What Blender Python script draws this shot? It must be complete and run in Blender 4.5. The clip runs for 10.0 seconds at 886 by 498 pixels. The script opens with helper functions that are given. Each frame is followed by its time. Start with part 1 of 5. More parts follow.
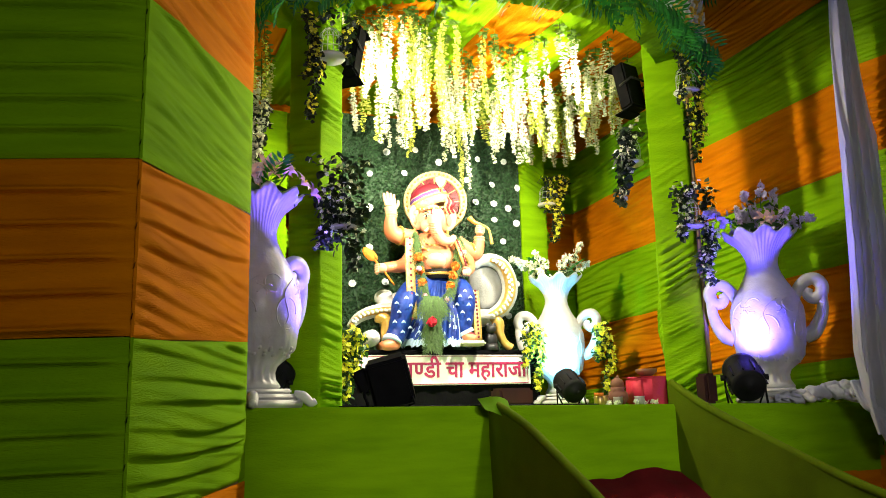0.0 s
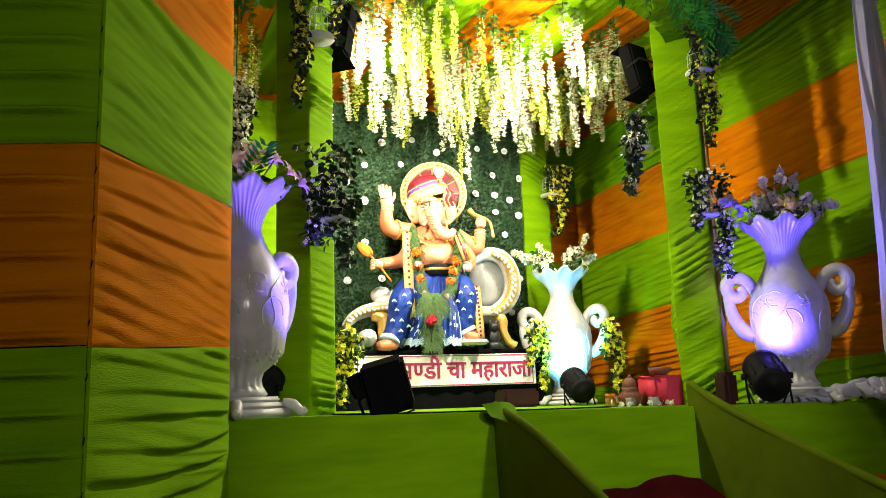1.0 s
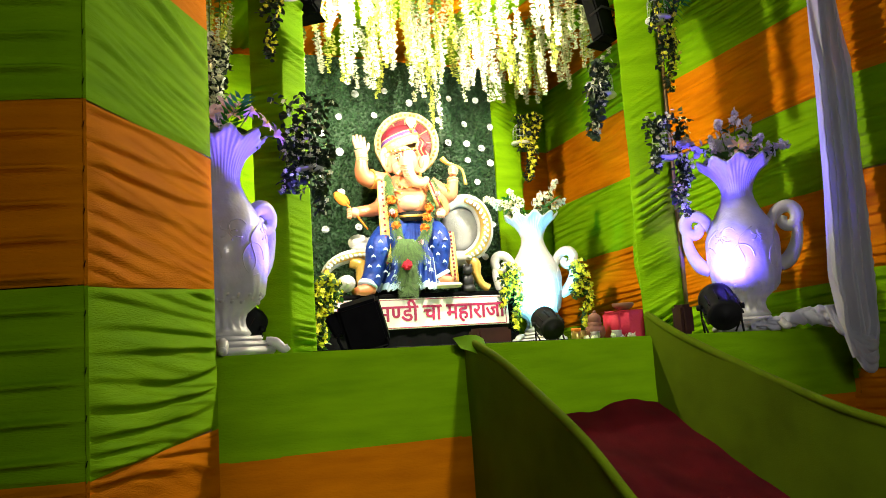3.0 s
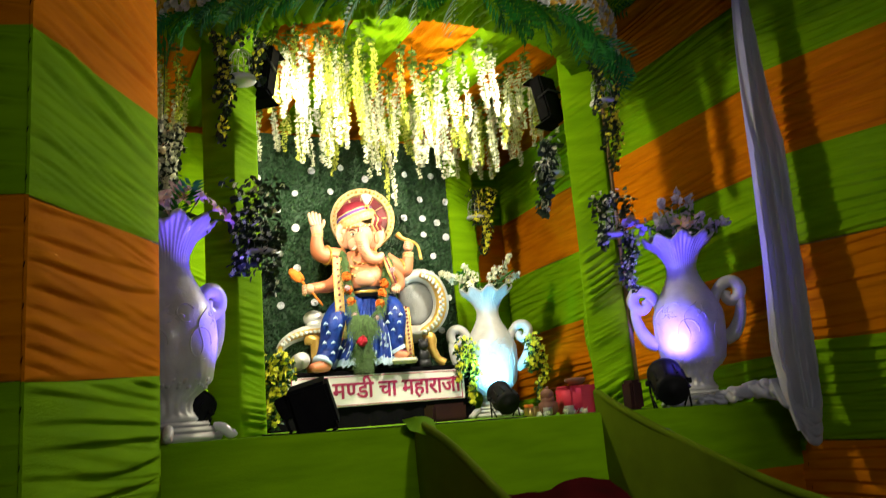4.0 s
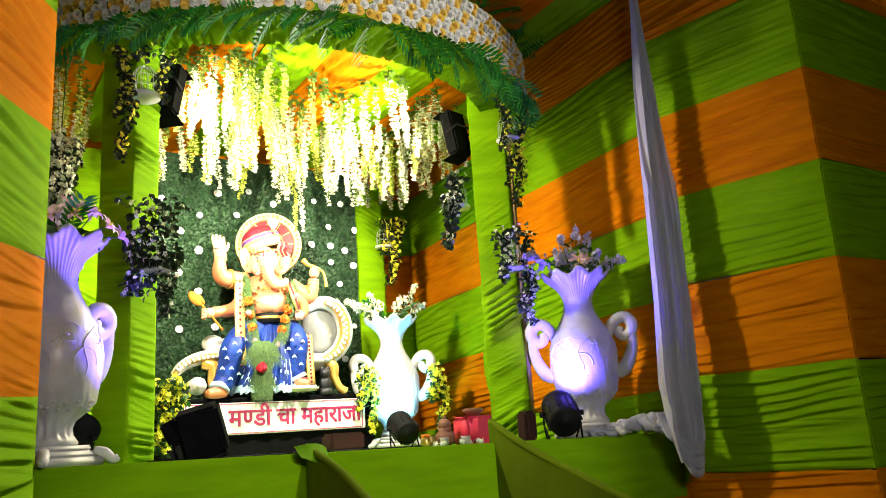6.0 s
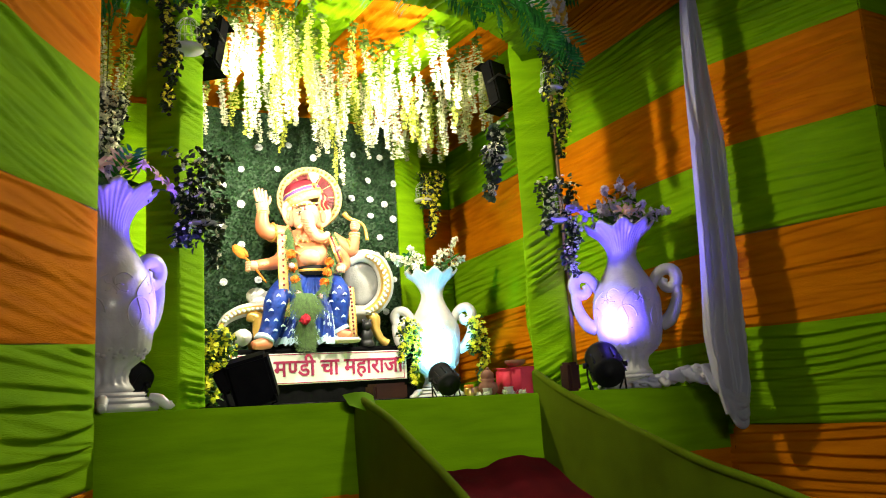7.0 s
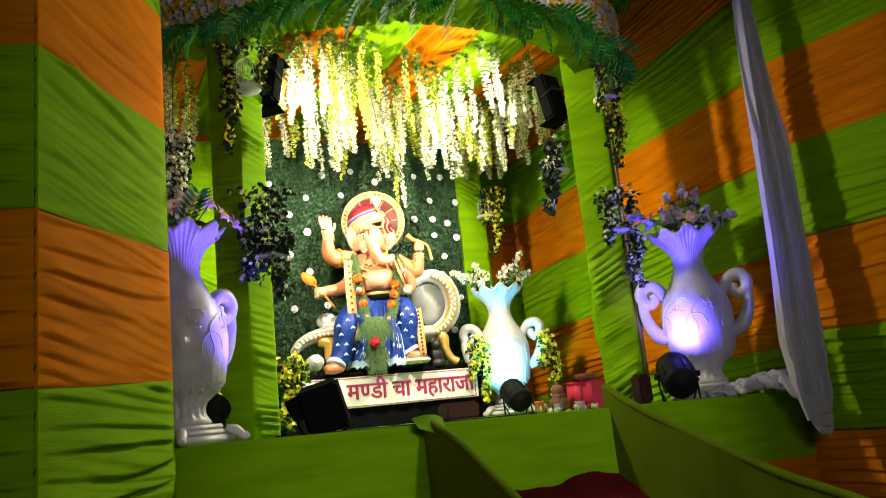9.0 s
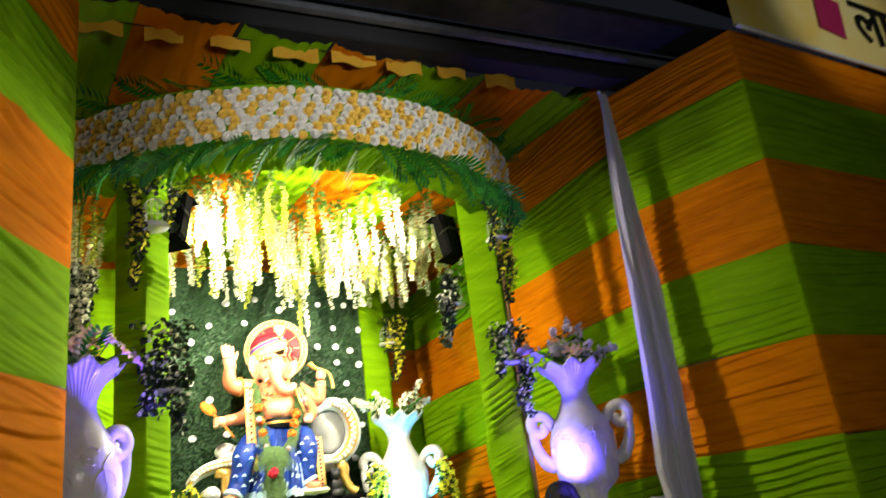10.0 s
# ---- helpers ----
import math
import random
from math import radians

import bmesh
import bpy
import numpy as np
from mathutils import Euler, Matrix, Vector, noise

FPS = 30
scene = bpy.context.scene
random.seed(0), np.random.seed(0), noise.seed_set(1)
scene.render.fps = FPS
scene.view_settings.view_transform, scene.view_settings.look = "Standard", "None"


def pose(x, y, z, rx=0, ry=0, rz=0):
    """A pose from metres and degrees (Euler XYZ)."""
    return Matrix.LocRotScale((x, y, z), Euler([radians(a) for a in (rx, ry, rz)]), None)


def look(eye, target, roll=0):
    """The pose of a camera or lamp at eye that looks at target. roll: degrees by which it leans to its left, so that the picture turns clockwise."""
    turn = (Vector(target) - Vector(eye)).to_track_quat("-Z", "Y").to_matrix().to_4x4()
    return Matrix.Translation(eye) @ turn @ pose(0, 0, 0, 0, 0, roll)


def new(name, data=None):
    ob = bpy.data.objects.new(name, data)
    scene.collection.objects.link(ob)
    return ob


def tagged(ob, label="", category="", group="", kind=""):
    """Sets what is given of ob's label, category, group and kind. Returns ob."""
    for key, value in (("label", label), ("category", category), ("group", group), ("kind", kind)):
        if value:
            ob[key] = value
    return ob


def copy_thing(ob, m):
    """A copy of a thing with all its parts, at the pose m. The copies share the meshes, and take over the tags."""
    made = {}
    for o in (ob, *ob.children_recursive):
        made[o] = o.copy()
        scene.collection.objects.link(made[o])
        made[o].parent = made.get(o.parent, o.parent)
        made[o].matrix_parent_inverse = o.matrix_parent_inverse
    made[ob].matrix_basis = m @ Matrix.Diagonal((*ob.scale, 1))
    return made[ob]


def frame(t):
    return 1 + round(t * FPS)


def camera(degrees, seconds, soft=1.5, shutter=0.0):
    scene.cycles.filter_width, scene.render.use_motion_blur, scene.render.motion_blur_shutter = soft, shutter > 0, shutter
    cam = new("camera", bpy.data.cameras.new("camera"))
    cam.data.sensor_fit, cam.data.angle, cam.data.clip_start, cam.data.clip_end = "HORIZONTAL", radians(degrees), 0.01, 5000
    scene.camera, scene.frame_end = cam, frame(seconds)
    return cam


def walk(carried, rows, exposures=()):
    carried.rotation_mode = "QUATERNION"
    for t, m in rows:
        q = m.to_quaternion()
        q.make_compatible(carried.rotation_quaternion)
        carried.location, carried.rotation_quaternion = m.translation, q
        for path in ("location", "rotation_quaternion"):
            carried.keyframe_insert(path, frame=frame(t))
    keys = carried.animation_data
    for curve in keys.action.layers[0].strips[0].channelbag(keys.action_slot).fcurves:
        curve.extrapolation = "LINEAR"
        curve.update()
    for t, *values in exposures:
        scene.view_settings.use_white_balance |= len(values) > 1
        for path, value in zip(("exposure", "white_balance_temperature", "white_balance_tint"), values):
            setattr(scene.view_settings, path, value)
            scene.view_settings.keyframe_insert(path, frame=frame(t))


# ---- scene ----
cam = camera(58.5, 10.0, soft=0.8, shutter=0.3)
walk(cam, [
    (0.0, pose(0.000, 0.000, 1.500, 100.79, 1.37, -21.90)),
    (0.5, pose(0.055, -0.017, 1.490, 100.81, 1.81, -21.48)),
    (1.0, pose(0.128, 0.322, 1.555, 100.46, 2.12, -21.84)),
    (1.5, pose(0.057, 0.012, 1.473, 99.77, 2.58, -21.46)),
    (2.0, pose(0.071, 0.029, 1.461, 98.83, 2.92, -21.67)),
    (3.5, pose(0.110, 0.082, 1.465, 96.57, 3.92, -23.87)),
    (4.0, pose(0.149, -0.040, 1.539, 101.45, 4.59, -25.34)),
    (4.5, pose(0.173, -0.079, 1.550, 103.68, 4.37, -27.60)),
    (5.0, pose(0.207, -0.117, 1.546, 104.60, 4.12, -29.91)),
    (5.5, pose(0.217, -0.125, 1.524, 104.35, 4.07, -31.69)),
    (7.0, pose(0.157, -0.066, 1.478, 100.29, 3.51, -29.34)),
    (7.5, pose(0.111, -0.030, 1.472, 99.87, 3.33, -26.15)),
    (8.0, pose(0.081, -0.022, 1.478, 99.54, 3.53, -24.10)),
    (8.5, pose(0.111, -0.045, 1.476, 99.99, 4.45, -23.34)),
    (9.0, pose(0.199, -0.135, 1.520, 101.60, 5.82, -23.65)),
    (9.5, pose(0.197, -0.251, 1.542, 105.32, 6.54, -24.96)),
    (10.0, pose(0.126, -0.469, 1.561, 109.24, 7.02, -30.12)),
], exposures=[(0.0, 0.0), (0.5, -0.06), (1.0, -0.25), (2.0, -0.18), (3.5, 0.12), (3.7, -0.15), (3.9, -0.8), (4.1, -0.8), (4.5, -0.08), (5.0, 0.22), (5.5, 0.40), (7.0, -0.2), (7.5, -0.3), (8.0, -0.28), (9.0, -0.46), (9.5, -0.30), (10.0, 0.04)])

# ---- world and lights ----
world = bpy.data.worlds.new("night")
scene.world = world
world.use_nodes = True
world.node_tree.nodes["Background"].inputs[0].default_value = (0.35, 0.4, 0.55, 1)
world.node_tree.nodes["Background"].inputs[1].default_value = 0.018


def lamp(name, kind, place, target, power, color, size=0.2, cone=180, size_y=None):
    data = bpy.data.lights.new(name, kind)
    data.energy, data.color = power, color
    if kind == "AREA":
        data.size, data.spread = size, radians(cone)
        if size_y:
            data.shape, data.size_y = "RECTANGLE", size_y
    else:
        data.shadow_soft_size = size
    if kind == "SPOT":
        data.spot_size, data.spot_blend = radians(cone), 0.7
    ob = new(name, data)
    ob.matrix_world = look(place, target)
    return ob


WARM = (1.0, 0.91, 0.66)
lamp("flood_light_glow", "AREA", (1.50, 5.12, 3.76), (3.6, 6.5, 2.95), 135, WARM, 0.16, 165, size_y=0.26)
lamp("flood_light_glow", "AREA", (3.62, 5.16, 3.78), (1.5, 6.2, 3.2), 195, WARM, 0.16, 165, size_y=0.26)
# fill for the hall's own lighting, which stays out of view
lamp("hall_fill", "AREA", (1.35, -1.5, 2.6), (2.0, 4.2, 1.7), 55, (0.98, 1.0, 0.86), 1.6, size_y=0.5)
# unseen extra lamp that lifts the canopy roses and soffit
lamp("front_fill", "SPOT", (2.5, -1.6, 2.2), (2.40, 3.95, 4.02), 850, (1.0, 0.97, 0.88), 0.12, 26)
# added without a fixture, only to brighten the banner
lamp("hall_fill", "SPOT", (6.2, -1.5, 4.4), (6.7, 2.7, 5.5), 190, (1.0, 0.97, 0.88), 0.12, 30)
# second unseen extra lamp, for the stage skirt and ramp
lamp("front_fill", "SPOT", (2.5, -1.6, 2.2), (2.45, 4.1, 1.05), 430, (1.0, 0.97, 0.88), 0.12, 40)
lamp("par_glow", "SPOT", (1.26, 4.28, 1.70), (0.72, 4.42, 2.55), 200, (0.16, 0.09, 1.0), 0.06, 62)
lamp("par_glow", "SPOT", (0.98, 4.62, 1.86), (1.15, 4.58, 3.3), 45, (0.13, 0.09, 1.0), 0.05, 24)
lamp("par_glow", "SPOT", (3.78, 4.11, 1.78), (4.08, 4.24, 2.16), 150, (0.11, 0.065, 1.0), 0.06, 118)
lamp("par_glow", "SPOT", (3.60, 6.11, 1.66), (3.77, 6.45, 2.02), 120, (0.18, 0.68, 1.0), 0.06, 100)


# ---- mesh helpers ----
class Geo:
    """Collects vertices, faces and material slots."""

    def __init__(self):
        self.v, self.f, self.m = [], [], []

    def add(self, verts, faces, slot=0):
        n = len(self.v)
        self.v += [tuple(p) for p in verts]
        self.f += [tuple(i + n for i in face) for face in faces]
        self.m += [slot] * len(faces)
        return self

    def box(self, c, s, turn=None, slot=0, bevel=0.0):
        x, y, z = s[0] / 2, s[1] / 2, s[2] / 2
        b = min(bevel, x * 0.9, y * 0.9, z * 0.9)
        turn = turn or Matrix()
        if b <= 0:
            ps = [(i * x, j * y, k * z) for k in (-1, 1) for j in (-1, 1) for i in (-1, 1)]
            fs = [(0, 2, 3, 1), (4, 5, 7, 6), (0, 1, 5, 4), (2, 6, 7, 3), (0, 4, 6, 2), (1, 3, 7, 5)]
        else:
            bm = bmesh.new()
            bmesh.ops.create_cube(bm, size=1)
            bmesh.ops.scale(bm, vec=s, verts=bm.verts)
            bmesh.ops.bevel(bm, geom=bm.edges[:], offset=b, segments=2, affect="EDGES")
            bm.verts.index_update()
            ps = [p.co[:] for p in bm.verts]
            fs = [tuple(p.index for p in f.verts) for f in bm.faces]
            bm.free()
        return self.add([(turn @ Vector(p)) + Vector(c) for p in ps], fs, slot)

    def tube(self, pts, radii, seg=10, slot=0, cap=True, flat=1.0):
        pts = [Vector(p) for p in pts]
        if not hasattr(radii, "__len__"):
            radii = [radii] * len(pts)
        verts, faces, side = [], [], None
        for i, p in enumerate(pts):
            d = (pts[min(i + 1, len(pts) - 1)] - pts[max(i - 1, 0)]).normalized()
            if side is None:
                side = d.cross(Vector((0, 0, 1)) if abs(d.z) < 0.9 else Vector((0, 1, 0))).normalized()
            side = (side - d * side.dot(d)).normalized()
            up = d.cross(side)
            for k in range(seg):
                a = 2 * math.pi * k / seg
                verts.append(p + radii[i] * (math.cos(a) * side + math.sin(a) * flat * up))
        for i in range(len(pts) - 1):
            for k in range(seg):
                l = (k + 1) % seg
                faces.append((i * seg + k, i * seg + l, (i + 1) * seg + l, (i + 1) * seg + k))
        if cap:
            faces.append(tuple(range(seg))[::-1])
            faces.append(tuple((len(pts) - 1) * seg + k for k in range(seg)))
        return self.add(verts, faces, slot)

    def ball(self, c, r, slot=0, seg=16, rings=10, turn=None):
        if not hasattr(r, "__len__"):
            r = (r, r, r)
        turn = turn or Matrix()
        verts, faces = [], []
        for i in range(rings + 1):
            th = math.pi * i / rings
            for k in range(seg):
                ph = 2 * math.pi * k / seg
                p = Vector((r[0] * math.sin(th) * math.cos(ph), r[1] * math.sin(th) * math.sin(ph), r[2] * math.cos(th)))
                verts.append((turn @ p) + Vector(c))
        for i in range(rings):
            for k in range(seg):
                l = (k + 1) % seg
                faces.append((i * seg + k, (i + 1) * seg + k, (i + 1) * seg + l, i * seg + l))
        return self.add(verts, faces, slot)

    def lathe(self, profile, c=(0, 0, 0), seg=32, slot=0, shape=None):
        verts, faces = [], []
        for i, (r, z) in enumerate(profile):
            for k in range(seg):
                a = 2 * math.pi * k / seg
                rr, dz = shape(r, z, a) if shape else (r, 0.0)
                verts.append((c[0] + rr * math.cos(a), c[1] + rr * math.sin(a), c[2] + z + dz))
        for i in range(len(profile) - 1):
            for k in range(seg):
                l = (k + 1) % seg
                faces.append((i * seg + k, i * seg + l, (i + 1) * seg + l, (i + 1) * seg + k))
        return self.add(verts, faces, slot)

    def sheet(self, nu, nv, fn, slot=0):
        verts = [fn(i / nu, j / nv) for j in range(nv + 1) for i in range(nu + 1)]
        w = nu + 1
        return self.add(verts, [(j * w + i, j * w + i + 1, (j + 1) * w + i + 1, (j + 1) * w + i) for j in range(nv) for i in range(nu)], slot)

    def mesh(self, name, mats, smooth=True):
        me = bpy.data.meshes.new(name)
        me.from_pydata(self.v, [], self.f)
        for m in mats if isinstance(mats, (list, tuple)) else [mats]:
            me.materials.append(m)
        me.polygons.foreach_set("material_index", self.m)
        me.polygons.foreach_set("use_smooth", [smooth] * len(self.f))
        me.update()
        return me


def thing(name, place, label, category, group="", kind="", turn=0.0):
    ob = new(name)
    ob.empty_display_size = 0.1
    ob.matrix_world = pose(*place, 0, 0, turn)
    return tagged(ob, label, category, group, kind)


def part(name, geo, mats, parent=None, label="", smooth=True, kind="", m=None):
    me = geo if isinstance(geo, bpy.types.Mesh) else geo.mesh(name, mats, smooth)
    ob = new(name, me)
    ob.parent = parent
    if m is not None:
        ob.matrix_basis = m
    return tagged(ob, label, kind=kind)


def solo(name, geo, mats, place, label, category, group="", kind="", smooth=True, turn=0.0):
    ob = new(name, geo if isinstance(geo, bpy.types.Mesh) else geo.mesh(name, mats, smooth))
    ob.matrix_world = pose(*place, 0, 0, turn)
    return tagged(ob, label, category, group, kind)


def smooth_path(pts, n=6):
    """Catmull-Rom through the points."""
    pts = [Vector(p) for p in pts]
    out = []
    for i in range(len(pts) - 1):
        p0, p1, p2, p3 = pts[max(i - 1, 0)], pts[i], pts[i + 1], pts[min(i + 2, len(pts) - 1)]
        for k in range(n):
            t = k / n
            out.append(0.5 * (2 * p1 + (p2 - p0) * t + (2 * p0 - 5 * p1 + 4 * p2 - p3) * t * t + (3 * p1 - p0 - 3 * p2 + p3) * t ** 3))
    return out + [pts[-1]]


def lerp_list(vals, n):
    xs = np.linspace(0, 1, len(vals))
    return [float(v) for v in np.interp(np.linspace(0, 1, n), xs, vals)]


# ---- materials ----
def material(name, a, b=None, rough=0.6, metal=0.0, scale=6.0, bump=0.0, bump_scale=60.0, stretch=(1, 1, 1), spread=0.0, sheen=0.0, through_light=0.0, coat=0.0, gloss=0.5):
    """A surface that varies between colours a and b, with fine relief; spread: how much objects or islands differ."""
    m = bpy.data.materials.new(name)
    m.use_nodes = True
    nt = m.node_tree
    bsdf = nt.nodes["Principled BSDF"]
    bsdf.inputs["Roughness"].default_value, bsdf.inputs["Metallic"].default_value = rough, metal
    bsdf.inputs["Sheen Weight"].default_value = sheen
    bsdf.inputs["Coat Weight"].default_value = coat
    bsdf.inputs["Specular IOR Level"].default_value = gloss
    co = nt.nodes.new("ShaderNodeTexCoord")
    mp = nt.nodes.new("ShaderNodeMapping")
    mp.inputs["Scale"].default_value = stretch
    nt.links.new(co.outputs["Object"], mp.inputs["Vector"])
    no = nt.nodes.new("ShaderNodeTexNoise")
    no.inputs["Scale"].default_value, no.inputs["Detail"].default_value = scale, 6
    nt.links.new(mp.outputs[0], no.inputs["Vector"])
    ramp = nt.nodes.new("ShaderNodeValToRGB")
    b = b or tuple(0.75 * c for c in a)
    ramp.color_ramp.elements[0].color, ramp.color_ramp.elements[1].color = (*b, 1), (*a, 1)
    ramp.color_ramp.elements[0].position, ramp.color_ramp.elements[1].position = 0.32, 0.68
    nt.links.new(no.outputs[0], ramp.inputs[0])
    color = ramp.outputs[0]
    if spread:
        geo = nt.nodes.new("ShaderNodeNewGeometry")
        hs = nt.nodes.new("ShaderNodeHueSaturation")
        mr = nt.nodes.new("ShaderNodeMapRange")
        mr.inputs["To Min"].default_value, mr.inputs["To Max"].default_value = 1 - spread, 1 + spread
        nt.links.new(geo.outputs["Random Per Island"], mr.inputs["Value"])
        nt.links.new(mr.outputs[0], hs.inputs["Value"])
        nt.links.new(color, hs.inputs["Color"])
        color = hs.outputs[0]
    nt.links.new(color, bsdf.inputs["Base Color"])
    if bump:
        fine = nt.nodes.new("ShaderNodeTexNoise")
        fine.inputs["Scale"].default_value, fine.inputs["Detail"].default_value = bump_scale, 4
        nt.links.new(mp.outputs[0], fine.inputs["Vector"])
        bp = nt.nodes.new("ShaderNodeBump")
        bp.inputs["Strength"].default_value, bp.inputs["Distance"].default_value = bump, 0.01
        nt.links.new(fine.outputs[0], bp.inputs["Height"])
        nt.links.new(bp.outputs[0], bsdf.inputs["Normal"])
    if through_light:
        tr = nt.nodes.new("ShaderNodeBsdfTranslucent")
        nt.links.new(color, tr.inputs["Color"])
        mix = nt.nodes.new("ShaderNodeMixShader")
        mix.inputs[0].default_value = through_light
        nt.links.new(bsdf.outputs[0], mix.inputs[1])
        nt.links.new(tr.outputs[0], mix.inputs[2])
        nt.links.new(mix.outputs[0], nt.nodes["Material Output"].inputs["Surface"])
    return m


def glowing(name, color, strength):
    m = material(name, color)
    bsdf = m.node_tree.nodes["Principled BSDF"]
    bsdf.inputs["Emission Color"].default_value, bsdf.inputs["Emission Strength"].default_value = (*color, 1), strength
    return m


GREEN = material("green_satin", (0.20, 0.40, 0.003), (0.145, 0.31, 0.002), 0.75, scale=2.5, bump=0.5, bump_scale=45, stretch=(1, 1, 6), gloss=0.03)
ORANGE = material("orange_satin", (0.64, 0.195, 0.001), (0.49, 0.14, 0.001), 0.75, scale=2.5, bump=0.5, bump_scale=45, stretch=(1, 1, 6), gloss=0.03)
OLIVE = material("olive_cloth", (0.15, 0.33, 0.004), (0.105, 0.24, 0.003), 0.85, scale=3, bump=0.12, bump_scale=160, gloss=0.1)
# lavender in this white stands for purple stage light on the cloth
WHITE_CLOTH = material("white_satin", (0.66, 0.65, 0.78), (0.54, 0.53, 0.66), 0.5, scale=4, bump=0.2, bump_scale=50, stretch=(4, 4, 1), sheen=0.3, through_light=0.35)
RED_CLOTH = material("red_carpet", (0.105, 0.005, 0.008), (0.06, 0.003, 0.005), 0.95, gloss=0.1, scale=5, bump=0.6, bump_scale=120)
PARTITION_CLOTH = material("dull_olive_cloth", (0.135, 0.205, 0.006), (0.095, 0.14, 0.004), 0.9, scale=3, bump=0.15, bump_scale=140, gloss=0.05)
BLACK_CLOTH = material("black_cloth", (0.004, 0.004, 0.005), (0.006, 0.006, 0.007), 0.95, bump=0.3, gloss=0.02)
BLACK = material("black_plastic", (0.006, 0.006, 0.007), (0.010, 0.010, 0.011), 0.6, scale=12, bump=0.1, gloss=0.10)
MATT_BLACK = material("matt_black", (0.004, 0.004, 0.005), (0.006, 0.006, 0.007), 0.9, scale=12, bump=0.1, gloss=0.03)
DARK_STEEL = material("dark_steel", (0.05, 0.052, 0.06), (0.03, 0.03, 0.036), 0.45, 0.6, scale=8, bump=0.1)
GREY_STEEL = material("grey_steel", (0.20, 0.21, 0.25), (0.13, 0.14, 0.17), 0.4, 0.5, scale=8)
ROOF = material("dark_roof", (0.012, 0.012, 0.016), (0.007, 0.007, 0.01), 0.7)
PLASTER = material("white_plaster", (0.66, 0.64, 0.65), (0.52, 0.50, 0.51), 0.38, scale=9, bump=0.25, bump_scale=45, through_light=0.18, coat=0.3)
PETAL_WHITE = material("white_petals", (0.80, 0.79, 0.66), (0.70, 0.70, 0.52), 0.7, scale=20, spread=0.3, through_light=0.25)
PETAL_CREAM = material("cream_petals", (0.62, 0.66, 0.13), (0.50, 0.56, 0.07), 0.7, scale=20, spread=0.35, through_light=0.25)
PETAL_YELLOW = material("yellow_petals", (0.86, 0.80, 0.04), (0.80, 0.76, 0.06), 0.7, scale=20, spread=0.2, through_light=0.3)
ROSE_WHITE = material("rose_white", (0.82, 0.80, 0.78), (0.72, 0.70, 0.68), 0.7, scale=30, spread=0.1, through_light=0.15)
ROSE_YELLOW = material("rose_yellow", (0.86, 0.64, 0.13), (0.80, 0.52, 0.08), 0.7, scale=30, spread=0.15, through_light=0.15)
PANEL_WHITE = material("foam_white", (0.80, 0.82, 0.86), (0.70, 0.72, 0.78), 0.7, scale=30, spread=0.1)
PINK = material("pink_petals", (0.82, 0.58, 0.66), (0.74, 0.40, 0.52), 0.6, scale=20, spread=0.2, through_light=0.2)
LILAC = material("lilac_petals", (0.66, 0.58, 0.86), (0.50, 0.42, 0.78), 0.6, scale=20, spread=0.2, through_light=0.2)
LEAF = material("leaf_green", (0.035, 0.11, 0.02), (0.02, 0.06, 0.012), 0.45, scale=15, spread=0.35, through_light=0.15)
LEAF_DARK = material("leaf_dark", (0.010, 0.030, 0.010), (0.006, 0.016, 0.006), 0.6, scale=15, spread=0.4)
LEAF_LIGHT = material("leaf_light", (0.14, 0.26, 0.03), (0.09, 0.18, 0.02), 0.5, scale=15, spread=0.3, through_light=0.3)
FERN = material("fern_green", (0.020, 0.19, 0.014), (0.010, 0.10, 0.008), 0.6, scale=15, spread=0.4, through_light=0.2, gloss=0.2)
GRASS = material("artificial_grass", (0.022, 0.075, 0.022), (0.012, 0.04, 0.014), 0.6, scale=30, spread=0.4)
WIRE = material("white_wire", (0.7, 0.7, 0.72), rough=0.4)
WOOD = material("bare_wood", (0.36, 0.22, 0.10), (0.25, 0.14, 0.06), 0.7, scale=5, stretch=(6, 6, 0.6), bump=0.3)
FLOOD_FACE = glowing("flood_face", (1.0, 0.95, 0.85), 9.0)
LENS = material("lamp_lens", (0.10, 0.10, 0.13), rough=0.15)

SKIN = material("painted_skin", (0.64, 0.25, 0.13), (0.50, 0.15, 0.065), 0.45, scale=5, coat=0.2)
SKIN_LIGHT = material("painted_face", (0.74, 0.42, 0.29), (0.66, 0.32, 0.19), 0.45, scale=5, coat=0.2)
BLUE = material("painted_blue", (0.010, 0.050, 0.34), (0.005, 0.02, 0.18), 0.5, scale=14, bump=0.8, bump_scale=22, gloss=0.3)
PALE_BLUE = material("painted_pale_blue", (0.50, 0.62, 0.78), (0.36, 0.50, 0.70), 0.5, scale=10)
CREAM = material("painted_cream", (0.66, 0.52, 0.26), (0.50, 0.33, 0.12), 0.5, scale=40, bump=0.3)
MAROON = material("painted_maroon", (0.24, 0.015, 0.035), (0.16, 0.01, 0.02), 0.5, scale=8)
PURPLE = material("painted_purple", (0.16, 0.05, 0.30), rough=0.5)
GOLD = material("gold_paint", (0.72, 0.46, 0.12), (0.55, 0.32, 0.07), 0.35, 0.5, scale=12, bump=0.2)
SILVER = material("silver_paint", (0.66, 0.66, 0.64), (0.50, 0.50, 0.50), 0.35, 0.25, scale=12, bump=0.2)
MARIGOLD = material("marigold", (0.85, 0.22, 0.01), (0.65, 0.14, 0.01), 0.8, scale=40, bump=0.6)
DURVA = material("grass_garland", (0.06, 0.13, 0.025), (0.03, 0.07, 0.012), 0.7, scale=30, spread=0.4)
